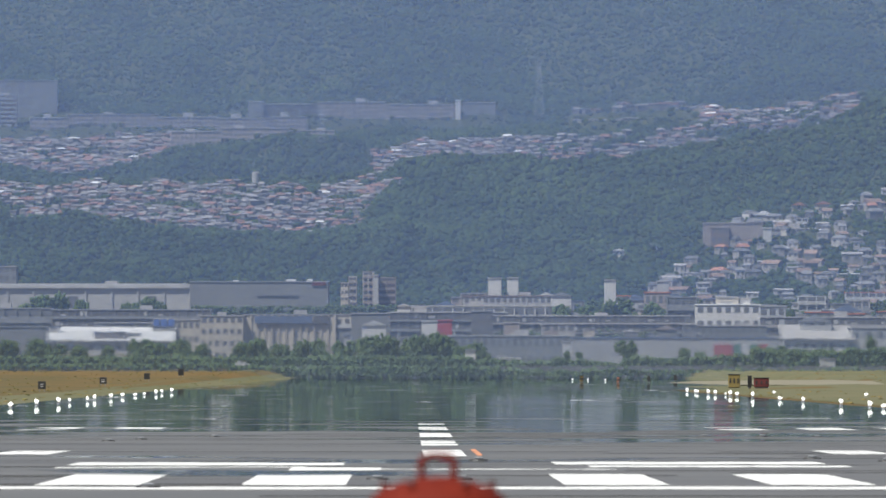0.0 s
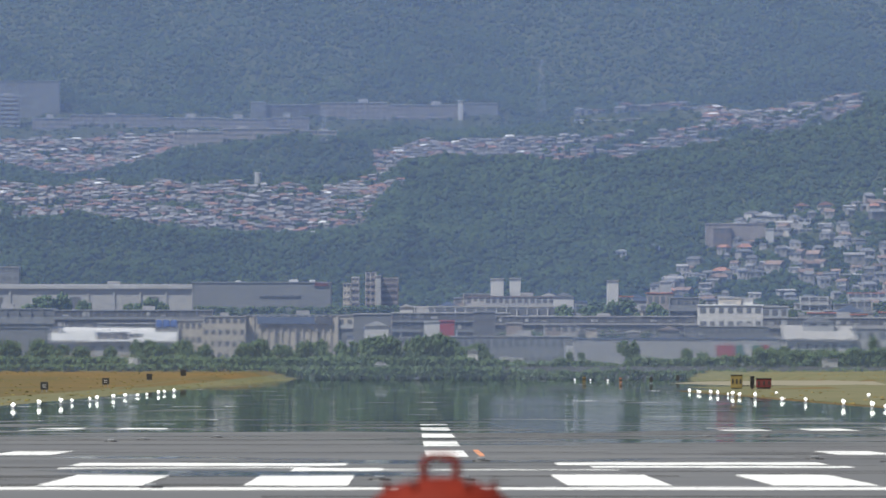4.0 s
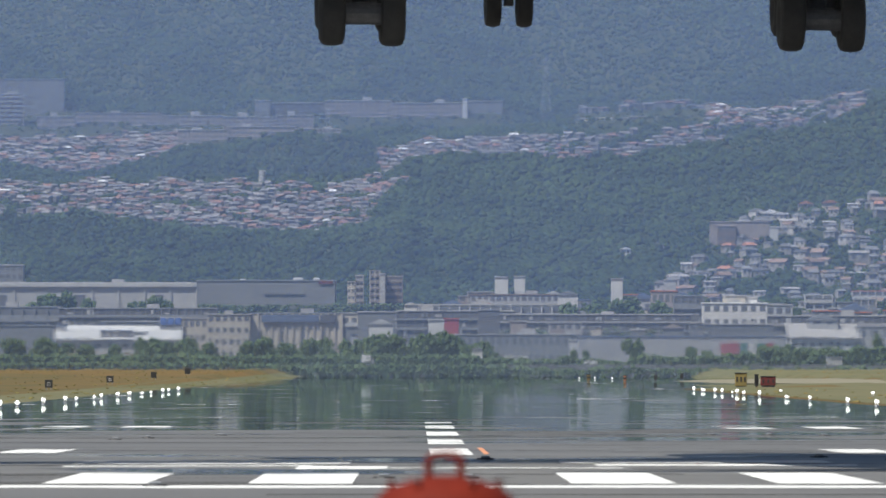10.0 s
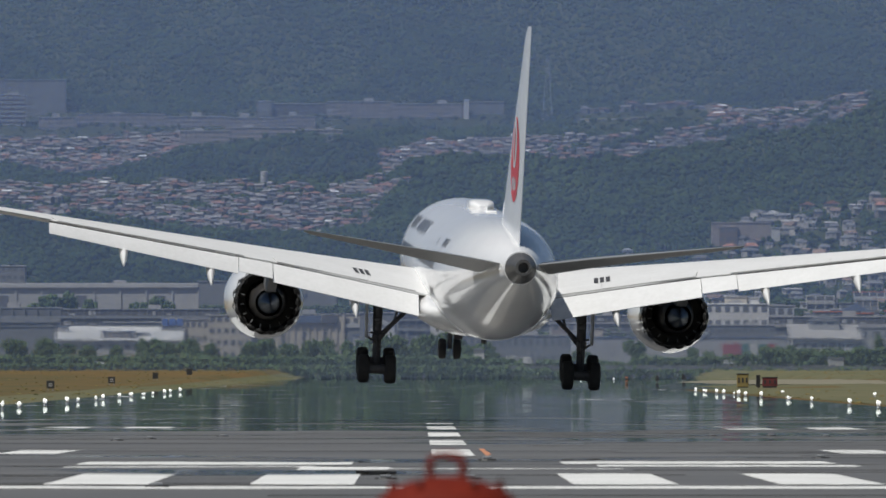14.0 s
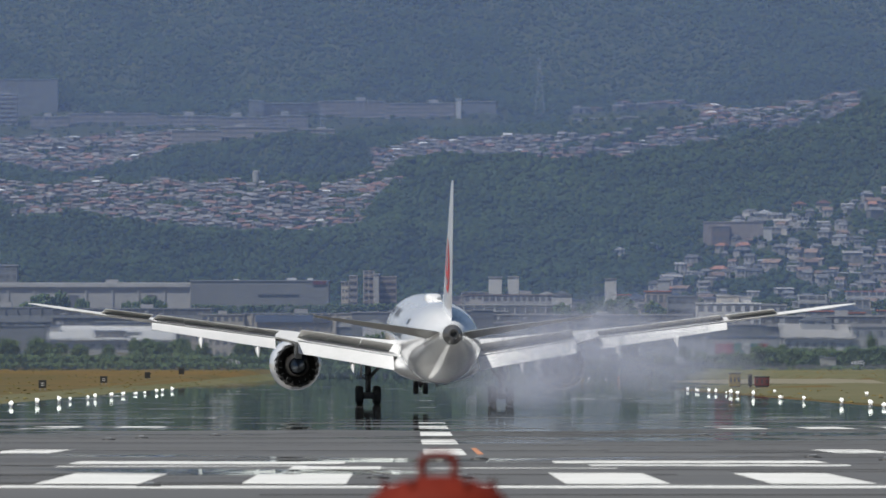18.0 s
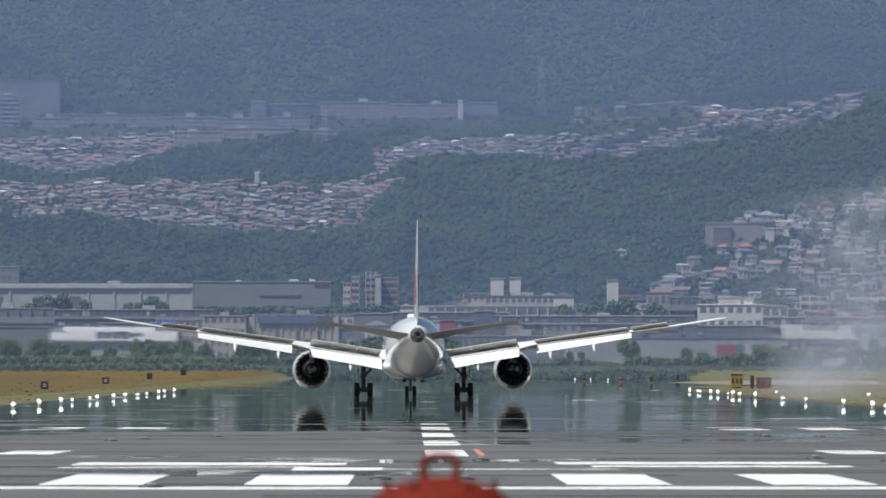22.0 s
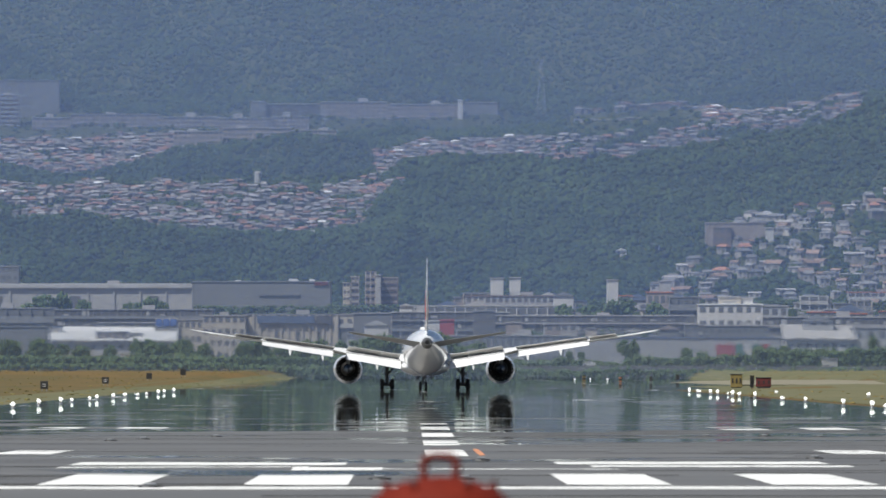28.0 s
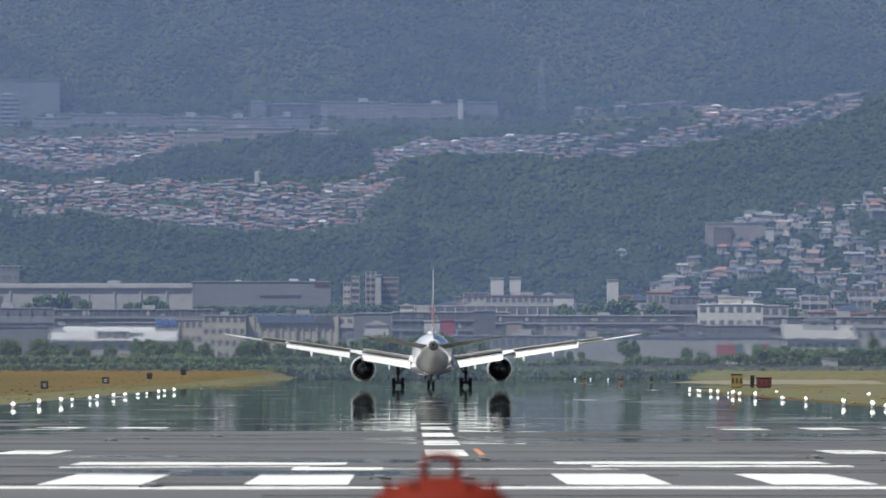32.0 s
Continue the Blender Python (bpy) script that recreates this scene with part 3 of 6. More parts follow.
# limits in camera bearings and distances
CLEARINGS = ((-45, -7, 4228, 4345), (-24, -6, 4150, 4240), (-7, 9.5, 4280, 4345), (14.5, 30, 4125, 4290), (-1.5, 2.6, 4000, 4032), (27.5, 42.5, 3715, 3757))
fc, fr = [], []
y = 3604.0
while y < 4935:
    step = 2.0 + (y - 3600) * 0.0007
    b = -50.0 + rng.uniform(0, 1)
    while b < 50:
        yy, bb = y + rng.uniform(-1.3, 1.3), b + rng.uniform(-0.3, 0.3)
        town = in_town(bb, yy)
        cut = any(b0 < bb < b1 and y0 < yy < y1 for b0, b1, y0, y1 in CLEARINGS)
        if (not town and not cut) or rng.uniform() < (0.36 if yy < 3790 else 0.10 if cut and bb > 14 else 0.22):
            r = (0.7 + 1.0 * rng.uniform() ** 2) * (0.85 if town or cut else 1.0)
            fc.append((sight_x(bb, yy), yy, hill_z(bb, yy) + r * rng.uniform(0.0, 1.0)))
            fr.append(r)
        b += step / y * 1000 * rng.uniform(0.75, 1.25)
    y += step
fc, fr = np.array(fc), np.array(fr)
for lo, hi, what in ((3600, 3790, "front"), (3790, 4330, "middle"), (4330, 5000, "mountain")):
    k = (fc[:, 1] >= lo) & (fc[:, 1] < hi)
    v, f = clumps(fc[k], fr[k], 0.85, 0.62)
    tagged(mesh_np("forest", v, f, M_FOREST, True), "dense broadleaf forest covering the hillside", "forest", kind="stuff")

# ---- buildings
BOX1 = box(-0.5, 0.5, -0.5, 0.5, -0.5, 0.5)
UNIT = {}


def unit_mesh(material):
    """A unit box mesh, shared by alike pieces of one material."""
    if material.name not in UNIT:
        me = bpy.data.meshes.new("unit_" + material.name)
        BOX1.to_mesh(me)
        me.materials.append(material)
        UNIT[material.name] = me
    return UNIT[material.name]


def slab(name, parent, material, x0, x1, y0, y1, z0, z1, label=""):
    ob = piece(name, unit_mesh(material), parent, Matrix.LocRotScale(((x0 + x1) / 2, (y0 + y1) / 2, (z0 + z1) / 2), None, (x1 - x0, y1 - y0, z1 - z0)))
    if label:
        ob["label"] = label
    return ob


def building(name, x0, x1, y, depth, z0, z1, wall, roof, floors, bays, label, style):
    """One building: body, roof edge, and by style windows, balcony bands, piers, a shed roof or a gable."""
    cx, w, h = (x0 + x1) / 2, x1 - x0, z1 - z0
    b = thing(name, pose(cx, y, z0), label, name.split("_")[-1] if "_" in name else name, "buildings")
    hw = w / 2
    low = -1.5 if name == "house_block" else -6 if y > 3600 else min(-0.5, town_z(y) - 0.5 - z0)
    part("wall", box(-hw, hw, 0, depth, low, h - (4.9 if style == "shed" else 0.35), bevel=0.04), wall, b)
    if style == "gable":
        rise = min(2.2, w * 0.22)
        bm = loft([[(-hw - 0.3, -0.4, h - 0.4), (hw + 0.3, -0.4, h - 0.4), (0, -0.4, h - 0.4 + rise)],
                   [(-hw - 0.3, depth, h - 0.4), (hw + 0.3, depth, h - 0.4), (0, depth, h - 0.4 + rise)]], smooth=False)
        part("roof", bm, roof, b)
        slab("window", b, M_GLASS, -hw * 0.6, -hw * 0.1, -0.08, 0.1, h * 0.35, h * 0.6)
        slab("window", b, M_GLASS, hw * 0.2, hw * 0.65, -0.08, 0.1, h * 0.35, h * 0.6)
    elif style == "shed":
        bm = loft([[(-hw - 0.4, -1.0, h - 4.6), (hw + 0.4, -1.0, h - 4.9), (hw + 0.4, -1.0, h - 4.5), (-hw - 0.4, -1.0, h - 4.2)],
                   [(-hw - 0.4, depth, h - 0.6), (hw + 0.4, depth, h - 1.0), (hw + 0.4, depth, h - 0.4), (-hw - 0.4, depth, h)]], smooth=False)
        part("roof", bm, roof, b)
        for i in range(bays):
            x = -hw + w * (i + 0.5) / bays
            slab("window", b, M_GLASS, x - 0.7, x + 0.7, -0.08, 0.1, h - 7.0, h - 6.0)
    else:
        part("roof", box(-hw - 0.25, hw + 0.25, -0.25, depth + 0.25, h - 0.38, h, bevel=0.05), roof, b)
        if w > 12 and style != "plain":
            rx = random.uniform(-hw * 0.6, hw * 0.4)
            slab("roof_unit", b, M_CONCRETE, rx, rx + min(4, w * 0.2), depth * 0.3, depth * 0.6, h, h + random.uniform(0.8, 1.8))
    fh = h / max(1, floors)
    if style == "win":
        for fl in range(floors):
            for i in range(bays):
                x = -hw + w * (i + 0.5) / bays
                ww = w / bays * random.uniform(0.26, 0.34)
                slab("window", b, M_GLASS, x - ww, x + ww, -0.06, 0.1, fl * fh + fh * 0.36, fl * fh + fh * 0.78)
    elif style == "band":
        for fl in range(floors):
            zb = fl * fh
            slab("balcony", b, roof if roof is not M_REDROOF else M_WHITEWALL, -hw - 0.1, hw + 0.1, -0.9, 0.05, zb + 0.05, zb + fh * 0.42)
            slab("window_strip", b, M_GLASS, -hw + 0.3, hw - 0.3, -0.05, 0.1, zb + fh * 0.45, zb + fh * 0.85)
        for i in range(bays + 1):
            x = -hw + w * i / bays
            slab("pier", b, wall, x - 0.16, x + 0.16, -0.95, 0.05, 0, h - 0.3)
    elif style == "deck":
        for fl in range(floors):
            zb = fl * fh
            slab("parapet", b, random.choice((roof, M_GREYROOF)), -hw - 0.1, hw + 0.1, -0.5, 0.05, zb + 0.05, zb + fh * random.uniform(0.16, 0.3))
            x = -hw + random.uniform(0, 3)
            while x < hw - 2:      # parked cars and pale bays behind the parapet
                ww = random.uniform(0.8, 2.4)
                slab("bay", b, random.choice((M_LIGHTWALL, M_GREYWALL, M_CONCRETE, M_GLASS)), x, min(hw, x + ww), -0.1, 0.1, zb + fh * 0.34, zb + fh * random.uniform(0.45, 0.8))
                x += ww + random.uniform(1.0, 5.0)
        for i in range(bays + 1):
            x = -hw + w * i / bays
            slab("pier", b, M_GREYWALL, x - 0.13, x + 0.13, -0.45, 0.05, 0, h - 0.3)
    elif style == "piers":
        for i in range(bays + 1):
            x = -hw + w * i / bays
            slab("pier", b, wall, x - 0.3, x + 0.3, -0.4, 0.05, 0, h - 0.3)
        for i in range(bays):
            x = -hw + w * (i + 0.5) / bays
            if i % 3 == 1:
                slab("loading_door", b, M_DARKWALL, x - w / bays * 0.22, x + w / bays * 0.22, -0.08, 0.1, h * 0.25, h * 0.62)
    return b


building('warehouse', -153.0, -74.5, 3500, 60, 20.2, 31.0, M_LIGHTWALL, M_WHITEROOF, 1, 9, 'long pale grey warehouse with panelled wall and white roof edge', 'piers')
building('warehouse', -74.3, -28.2, 3490, 60, 20.1, 31.8, M_GREYWALL, M_GREYROOF, 1, 0, 'plain grey windowless warehouse with red sign near its corner', 'plain')
building('apartment_building', -24.5, -22.0, 3562, 14, 20.5, 32.0, M_BEIGE, M_CONCRETE, 5, 2, 'pale slim apartment block below the wooded hill', 'win')
building('apartment_building', -21.6, -19.1, 3560, 14, 20.5, 34.1, M_TAN, M_CONCRETE, 6, 2, 'tan slab apartment building below the wooded hill', 'band')
building('apartment_building', -16.8, -13.4, 3558, 16, 20.5, 35.7, M_BEIGE, M_TAN, 7, 2, 'beige apartment tower with stacked balconies', 'band')
building('apartment_building', -13.3, -11.6, 3557, 14, 20.5, 34.6, M_LIGHTWALL, M_CONCRETE, 7, 1, 'pale stair tower between brown apartment slabs', 'plain')
building('apartment_building', -11.5, -5.8, 3564, 14, 20.5, 33.8, M_BROWN, M_TAN, 6, 4, 'brown apartment tower at the foot of the hill', 'band')
building('apartment_building', -155.0, -135.9, 3590, 14, 20.6, 37.9, M_GREYWALL, M_CONCRETE, 6, 9, 'grey apartment slab at the foot of the wooded hill', 'win')
building('parking_deck', -114.9, -64.5, 3330, 20, 12.1, 21.6, M_DARKWALL, M_GREYROOF, 3, 20, 'long dark two-storey arcade building with pale columns', 'deck')
building('parking_deck', -146.1, -115.0, 3340, 20, 12.2, 22.1, M_GREYWALL, M_GREYROOF, 2, 8, 'long grey low building with flat roof', 'band')
building('factory', -134.8, -109.2, 3120, 20, 4.8, 15.3, M_GREYWALL, M_GREYROOF, 1, 0, 'low grey shed beside the airfield trees', 'plain')
building('factory', -98.5, -79.0, 3238, 12, 8.0, 17.0, M_GREYWALL, M_CONCRETE, 1, 0, 'grey upper storey behind the white factory roof', 'plain')
building('factory', -112.5, -70.5, 3200, 34, 4.9, 15.7, M_LIGHTWALL, M_PALEROOF, 1, 10, 'low factory with broad white sloping roof', 'shed')
building('office_building', -72.0, -64.6, 3180, 16, 4.9, 17.7, M_BEIGE, M_CONCRETE, 3, 4, 'beige three-storey office block with small windows', 'win')
building('factory', -64.5, -51.5, 3178, 18, 4.9, 18.9, M_BEIGE, M_CONCRETE, 4, 6, 'beige factory block with square windows', 'win')
building('factory', -51.4, -23.7, 3184, 18, 4.9, 19.3, M_BEIGE, M_GREYROOF, 1, 13, 'beige factory hall with tall columns', 'piers')
building('factory', -23.6, -18.8, 3186, 18, 4.9, 19.3, M_BEIGE, M_CONCRETE, 2, 2, 'beige factory wing with narrow windows', 'win')
building('factory', -18.7, -7.3, 3170, 18, 4.8, 19.6, M_GREYWALL, M_CONCRETE, 1, 0, 'plain grey box-shaped factory hall', 'plain')
building('shop', -15.3, -8.1, 3140, 12, 4.8, 16.0, M_WHITEWALL, M_WHITEROOF, 1, 2, 'small white gabled hall with dark opening', 'gable')
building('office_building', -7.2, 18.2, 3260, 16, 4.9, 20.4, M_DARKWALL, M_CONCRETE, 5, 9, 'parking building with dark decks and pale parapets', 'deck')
building('office_building', 18.2, 24.8, 3255, 16, 4.9, 20.7, M_DARKWALL, M_GREYROOF, 4, 3, 'dark office block with glazed front', 'win')
building('shop', 2.6, 7.3, 3150, 8, 4.8, 17.1, M_WHITEWALL, M_WHITEROOF, 1, 0, 'plain white billboard-like shop block', 'plain')
building('shop', 7.3, 11.7, 3150, 8, 4.8, 17.4, M_RED, M_RED, 1, 0, 'plain red shop block beside a white one', 'plain')
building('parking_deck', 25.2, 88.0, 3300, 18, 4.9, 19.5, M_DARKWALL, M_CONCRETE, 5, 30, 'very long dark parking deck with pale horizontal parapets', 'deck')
building('apartment_building', 16.9, 50.6, 3480, 14, 16.3, 27.0, M_LIGHTWALL, M_BROWN, 3, 16, 'pale row of low apartments with dark roofs', 'win')
building('apartment_building', -3.6, 50.0, 3420, 12, 12.4, 23.3, M_WHITEWALL, M_CONCRETE, 2, 16, 'long low white apartment row', 'band')
building('house_block', -5.0, -0.8, 3380, 10, 12.3, 23.2, M_WHITEWALL, M_WHITEROOF, 1, 0, 'small bright white house among low blocks', 'gable')
building('apartment_tower', 25.6, 30.0, 3540, 9, 20.4, 33.4, M_WHITEWALL, M_CONCRETE, 5, 2, 'white water-tank tower above low apartments', 'plain')
building('apartment_tower', 32.1, 35.8, 3545, 9, 20.4, 33.6, M_WHITEWALL, M_CONCRETE, 5, 2, 'slim white stair tower above low apartments', 'plain')
building('apartment_tower', 64.8, 68.6, 3530, 9, 20.3, 32.7, M_WHITEWALL, M_CONCRETE, 5, 2, 'white tower block beside dark trees', 'plain')
building('apartment_tower', 82.9, 86.8, 3540, 9, 20.4, 32.4, M_LIGHTWALL, M_CONCRETE, 4, 2, 'pale tower block below the hillside houses', 'plain')
building('apartment_building', 45.9, 52.4, 3460, 12, 16.2, 27.1, M_WHITEWALL, M_GREYROOF, 2, 3, 'white gabled hall behind the parking deck', 'gable')
building('school_building', 87.7, 107.6, 3240, 14, 14.2, 22.7, M_WHITEWALL, M_BRIGHTROOF, 2, 7, 'white school with two rows of dark windows', 'win')
building('parking_deck', 84.0, 108.3, 3205, 12, 4.9, 16.0, M_GREYWALL, M_CONCRETE, 3, 12, 'long low grey deck in front of the white school', 'win')
building('school_building', 94.3, 101.2, 3250, 8, 21.6, 25.1, M_BEIGE, M_CONCRETE, 1, 2, 'pale rooftop storey of the school', 'plain')
building('school_building', 101.4, 104.9, 3251, 6, 21.6, 24.6, M_WHITEWALL, M_CONCRETE, 1, 1, 'white stair head on the school roof', 'plain')
building('office_building', 109.0, 117.3, 3290, 14, 8.5, 22.5, M_LIGHTWALL, M_CONCRETE, 3, 3, 'grey office wing with square windows', 'win')
building('factory', 81.0, 90.4, 3330, 14, 12.1, 25.6, M_GREYWALL, M_GREYROOF, 3, 4, 'grey apartment block with flat roof', 'band')
building('factory', 76.3, 84.7, 3440, 14, 16.2, 27.9, M_TAN, M_REDROOF, 2, 4, 'reddish brick block with flat roof', 'win')
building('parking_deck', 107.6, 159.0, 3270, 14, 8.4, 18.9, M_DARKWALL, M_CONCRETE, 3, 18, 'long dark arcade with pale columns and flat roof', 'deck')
building('factory', 110.1, 131.0, 3130, 18, 4.8, 16.0, M_WHITEWALL, M_CONCRETE, 2, 8, 'low white hall with broad pale sloping roof', 'shed')
building('factory', 116.2, 125.5, 3140, 10, 15.0, 17.2, M_LIGHTWALL, M_GREYROOF, 1, 0, 'pale raised roof block of the white hall', 'gable')
building('factory', 130.7, 152.4, 3135, 18, 4.8, 15.0, M_LIGHTWALL, M_GREYROOF, 2, 6, 'pale grey low hall beside trees', 'win')
building('warehouse', 46.6, 107.3, 3080, 24, 2.3, 11.9, M_LIGHTWALL, M_BLUEROOF, 1, 0, 'long pale warehouse with thin dark blue roof edge', 'plain')
building('warehouse', 9.5, 46.3, 3104, 20, 2.3, 12.6, M_GREYWALL, M_LIGHTWALL, 2, 17, 'long grey low building with pale roof edge', 'win')
building('shop', 43.6, 46.1, 3070, 6, 2.3, 10.7, M_WHITEWALL, M_WHITEROOF, 1, 0, 'small white kiosk building', 'plain')
building('shop', 24.3, 30.8, 3010, 6, 0.2, 6.0, M_LIGHTWALL, M_WHITEROOF, 1, 2, 'small pale service building with dark door', 'win')
building('shop', 115.4, 119.8, 2990, 5, 0.2, 5.7, M_LIGHTWALL, M_GREYROOF, 1, 0, 'small grey equipment shelter by the hedge', 'plain')
building('shop', 15.0, 17.9, 3020, 5, 0.2, 8.3, M_WHITEWALL, M_GREYROOF, 1, 0, 'small white hut among bushes', 'gable')
building('apartment_building', 149.5, 175.7, 3610, 12, 26.0, 29.1, M_WHITEWALL, M_REDROOF, 1, 10, 'long white building with red roof', 'band')
building('apartment_building', 146.1, 158.3, 3655, 10, 30.0, 36.0, M_LIGHTWALL, M_BRIGHTROOF, 2, 9, 'pale terraced building with bright roof edge on the slope', 'win')
building('hall', 123.4, 130.6, 3780, 6, 54.4, 58.6, M_LIGHTWALL, M_BRIGHTROOF, 1, 0, 'hall with glaring white roof above the hillside houses', 'gable')
building('house_block', 125.0, 127.9, 3726, 5, 47.0, 52.8, M_WHITEWALL, M_WHITEWALL, 2, 1, 'narrow bright white wall block on the slope', 'plain')
building('house_block', 71.5, 75.4, 3722, 5, 42.4, 45.0, M_WHITEWALL, M_BRIGHTROOF, 1, 2, 'lone bright white house in the wood', 'gable')
building('house_block', 82.6, 87.4, 3736, 5, 44.5, 46.8, M_LIGHTWALL, M_GREYROOF, 1, 3, 'pale house at the edge of the wood', 'gable')
building('house_block', 137.6, 143.0, 3794, 5, 58.8, 62.3, M_BEIGE, M_HRED, 2, 2, 'tan house with orange roof high on the slope', 'gable')
building('house_block', 145.5, 151.4, 3778, 5, 58.4, 62.4, M_BEIGE, M_HRED, 2, 3, 'broad house with orange roof high on the slope', 'gable')
building('house_block', 127.4, 134.0, 3702, 5, 43.0, 45.6, M_LIGHTWALL, M_BRIGHTROOF, 1, 3, 'house with shining roof among dark trees', 'gable')
building('apartment_building', 103.9, 125.1, 3735, 10, 45.6, 54.8, M_TAN, M_TAN, 3, 8, 'tan hillside apartment slab above houses', 'plain')
building('apartment_building', 106.5, 113.0, 3733, 2, 44.0, 53.2, M_BROWN, M_TAN, 3, 3, 'brown recessed front of the tan hillside slab', 'win')
building('apartment_building', 127.3, 147.9, 3745, 10, 45.7, 53.0, M_CONCRETE, M_CONCRETE, 3, 8, 'grey concrete apartment terrace on the slope', 'band')
building('apartment_building', 137.7, 142.2, 3755, 8, 49.8, 56.7, M_WHITEWALL, M_CONCRETE, 4, 2, 'white apartment block on the slope', 'win')
building('apartment_building', 150.2, 156.3, 3752, 8, 47.8, 54.3, M_LIGHTWALL, M_CONCRETE, 4, 3, 'pale apartment block on the slope', 'band')
building('apartment_building', -156.7, -141.0, 4290, 8, 98.3, 105.7, M_TAN, M_CONCRETE, 4, 9, 'hazy tan apartment slab below the mountain', 'win')
building('apartment_building', -141.3, -105.3, 4300, 8, 98.5, 107.3, M_TAN, M_TAN, 5, 21, 'hazy reddish apartment slab below the mountain', 'win')
building('apartment_building', -104.9, -80.3, 4296, 8, 97.2, 106.1, M_TAN, M_CONCRETE, 5, 14, 'long hazy tan apartment slab below the mountain', 'win')
building('apartment_building', -79.9, -58.2, 4270, 8, 95.5, 105.0, M_TAN, M_CONCRETE, 6, 12, 'hazy tan apartment slab with balconies', 'win')
building('apartment_building', -58.2, -43.0, 4272, 8, 95.6, 105.7, M_TAN, M_CONCRETE, 6, 9, 'hazy tan apartment slab with balconies', 'win')
building('apartment_building', -96.3, -76.4, 4180, 8, 87.9, 97.6, M_TAN, M_CONCRETE, 5, 11, 'stepped tan apartment terrace on the wooded slope', 'win')
building('apartment_building', -76.8, -49.5, 4200, 8, 89.9, 99.4, M_TAN, M_CONCRETE, 5, 16, 'stepped tan apartment terrace on the wooded slope', 'win')
building('apartment_building', -49.9, -31.6, 4230, 8, 91.9, 99.2, M_TAN, M_CONCRETE, 4, 10, 'stepped tan apartment terrace on the wooded slope', 'win')
building('apartment_building', -67.7, -61.4, 4318, 10, 102.4, 113.1, M_GREYWALL, M_CONCRETE, 6, 2, 'pale end block of the long hillside estate', 'plain')
# this slab's shaded look is put into its dark wall colour
building('apartment_building', -61.5, -38.8, 4322, 10, 102.5, 112.1, M_DARKWALL, M_CONCRETE, 6, 0, 'dark shaded slab of the long hillside estate', 'plain')
building('apartment_building', -38.8, -11.2, 4316, 10, 102.3, 112.8, M_TAN, M_CONCRETE, 6, 12, 'long hillside estate slab with regular windows', 'win')
building('apartment_building', -11.2, 17.9, 4314, 10, 101.6, 111.8, M_TAN, M_CONCRETE, 6, 17, 'long hillside estate slab with balconies', 'win')
building('apartment_tower', 17.9, 20.0, 4310, 6, 101.5, 113.4, M_WHITEWALL, M_WHITEWALL, 1, 0, 'thin bright white stair tower of the estate', 'plain')
building('apartment_building', 20.0, 34.5, 4320, 10, 103.1, 112.7, M_GREYWALL, M_CONCRETE, 5, 6, 'grey slab of the hillside estate', 'plain')
building('apartment_building', -187.1, -147.3, 4340, 10, 103.6, 122.4, M_GREYWALL, M_GREYWALL, 9, 10, 'tall hazy grey apartment slab below the mountain', 'plain')
building('apartment_building', -185.8, -163.0, 4310, 10, 100.6, 115.5, M_TAN, M_CONCRETE, 8, 6, 'tall hazy tan apartment slab with white roof line', 'band')
building('apartment_building', 85.3, 96.2, 4225, 8, 96.8, 104.1, M_DARKWALL, M_CONCRETE, 2, 5, 'dark glazed terrace building on the upper slope', 'win')
building('apartment_building', 64.8, 84.9, 4230, 8, 98.8, 103.6, M_BEIGE, M_CONCRETE, 1, 0, 'pale retaining wall terrace on the upper slope', 'plain')
building('community_hall', -3.6, 7.7, 4030, 8, 81.6, 86.8, M_GREYWALL, M_CONCRETE, 2, 6, 'grey hall with dark strip window on the slope', 'band')

# roof edge, rooftop boxes and dull lettering bars of the two long warehouses
tagged(part("roof_edge", box(-153.4, -74.6, 3499.2, 3499.7, 29.5, 31.1, bevel=0.08), M_WHITEROOF), "pale metal roof edge of the long warehouse", "roof edge")
for a, b, c in ((-42.2, -39.0, 32.6), (-35.4, -33.4, 32.5), (-60.0, -58.2, 32.2)):
    tagged(part("roof_box", box(a, b, 3494, 3498, 31.7, c, bevel=0.08), M_WHITEWALL), "small white rooftop box on the grey warehouse", "roof box", "warehouse roof boxes")
for a, b in ((-52.0, -49.6), (-49.2, -46.8), (-46.4, -43.8), (-43.4, -41.0), (-40.6, -38.4)):
    tagged(part("lettering_bar", box(a, b, 3489.6, 3489.9, 26.9, 27.9, bevel=0.05), M_GREYWALL), "dull grey lettering bar on the warehouse wall", "sign", "warehouse lettering")

# ---- low blocks crowded between the decks and the hills
brng = random.Random(21)
WALLS = [(M_WHITEWALL, "white"), (M_LIGHTWALL, "pale grey"), (M_BEIGE, "beige"), (M_TAN, "tan"), (M_GREYWALL, "grey"), (M_CONCRETE, "concrete")]
for k in range(84):
    yy = brng.choice((3385, 3405, 3432, 3466, 3500, 3530, 3560, 3585))
    w, hh = brng.uniform(4, 13), brng.uniform(3.0, 7.5)
    x = brng.uniform(-12, 160)
    m, word = brng.choice(WALLS)
    rm, rword = brng.choice(((M_GREYROOF, "grey"), (M_GREYROOF, "grey"), (M_WHITEROOF, "white"), (M_BLUEROOF, "blue"), (M_REDROOF, "reddish")))
    st = brng.choice(("win", "gable", "band", "plain", "win"))
    building("low_block", x - w / 2, x + w / 2, yy, 8, town_z(yy), town_z(yy) + hh, m, rm, max(1, int(hh / 2.6)), max(1, int(w / 2.4)), "small %s town block with %s roof among low buildings" % (word, rword), st)

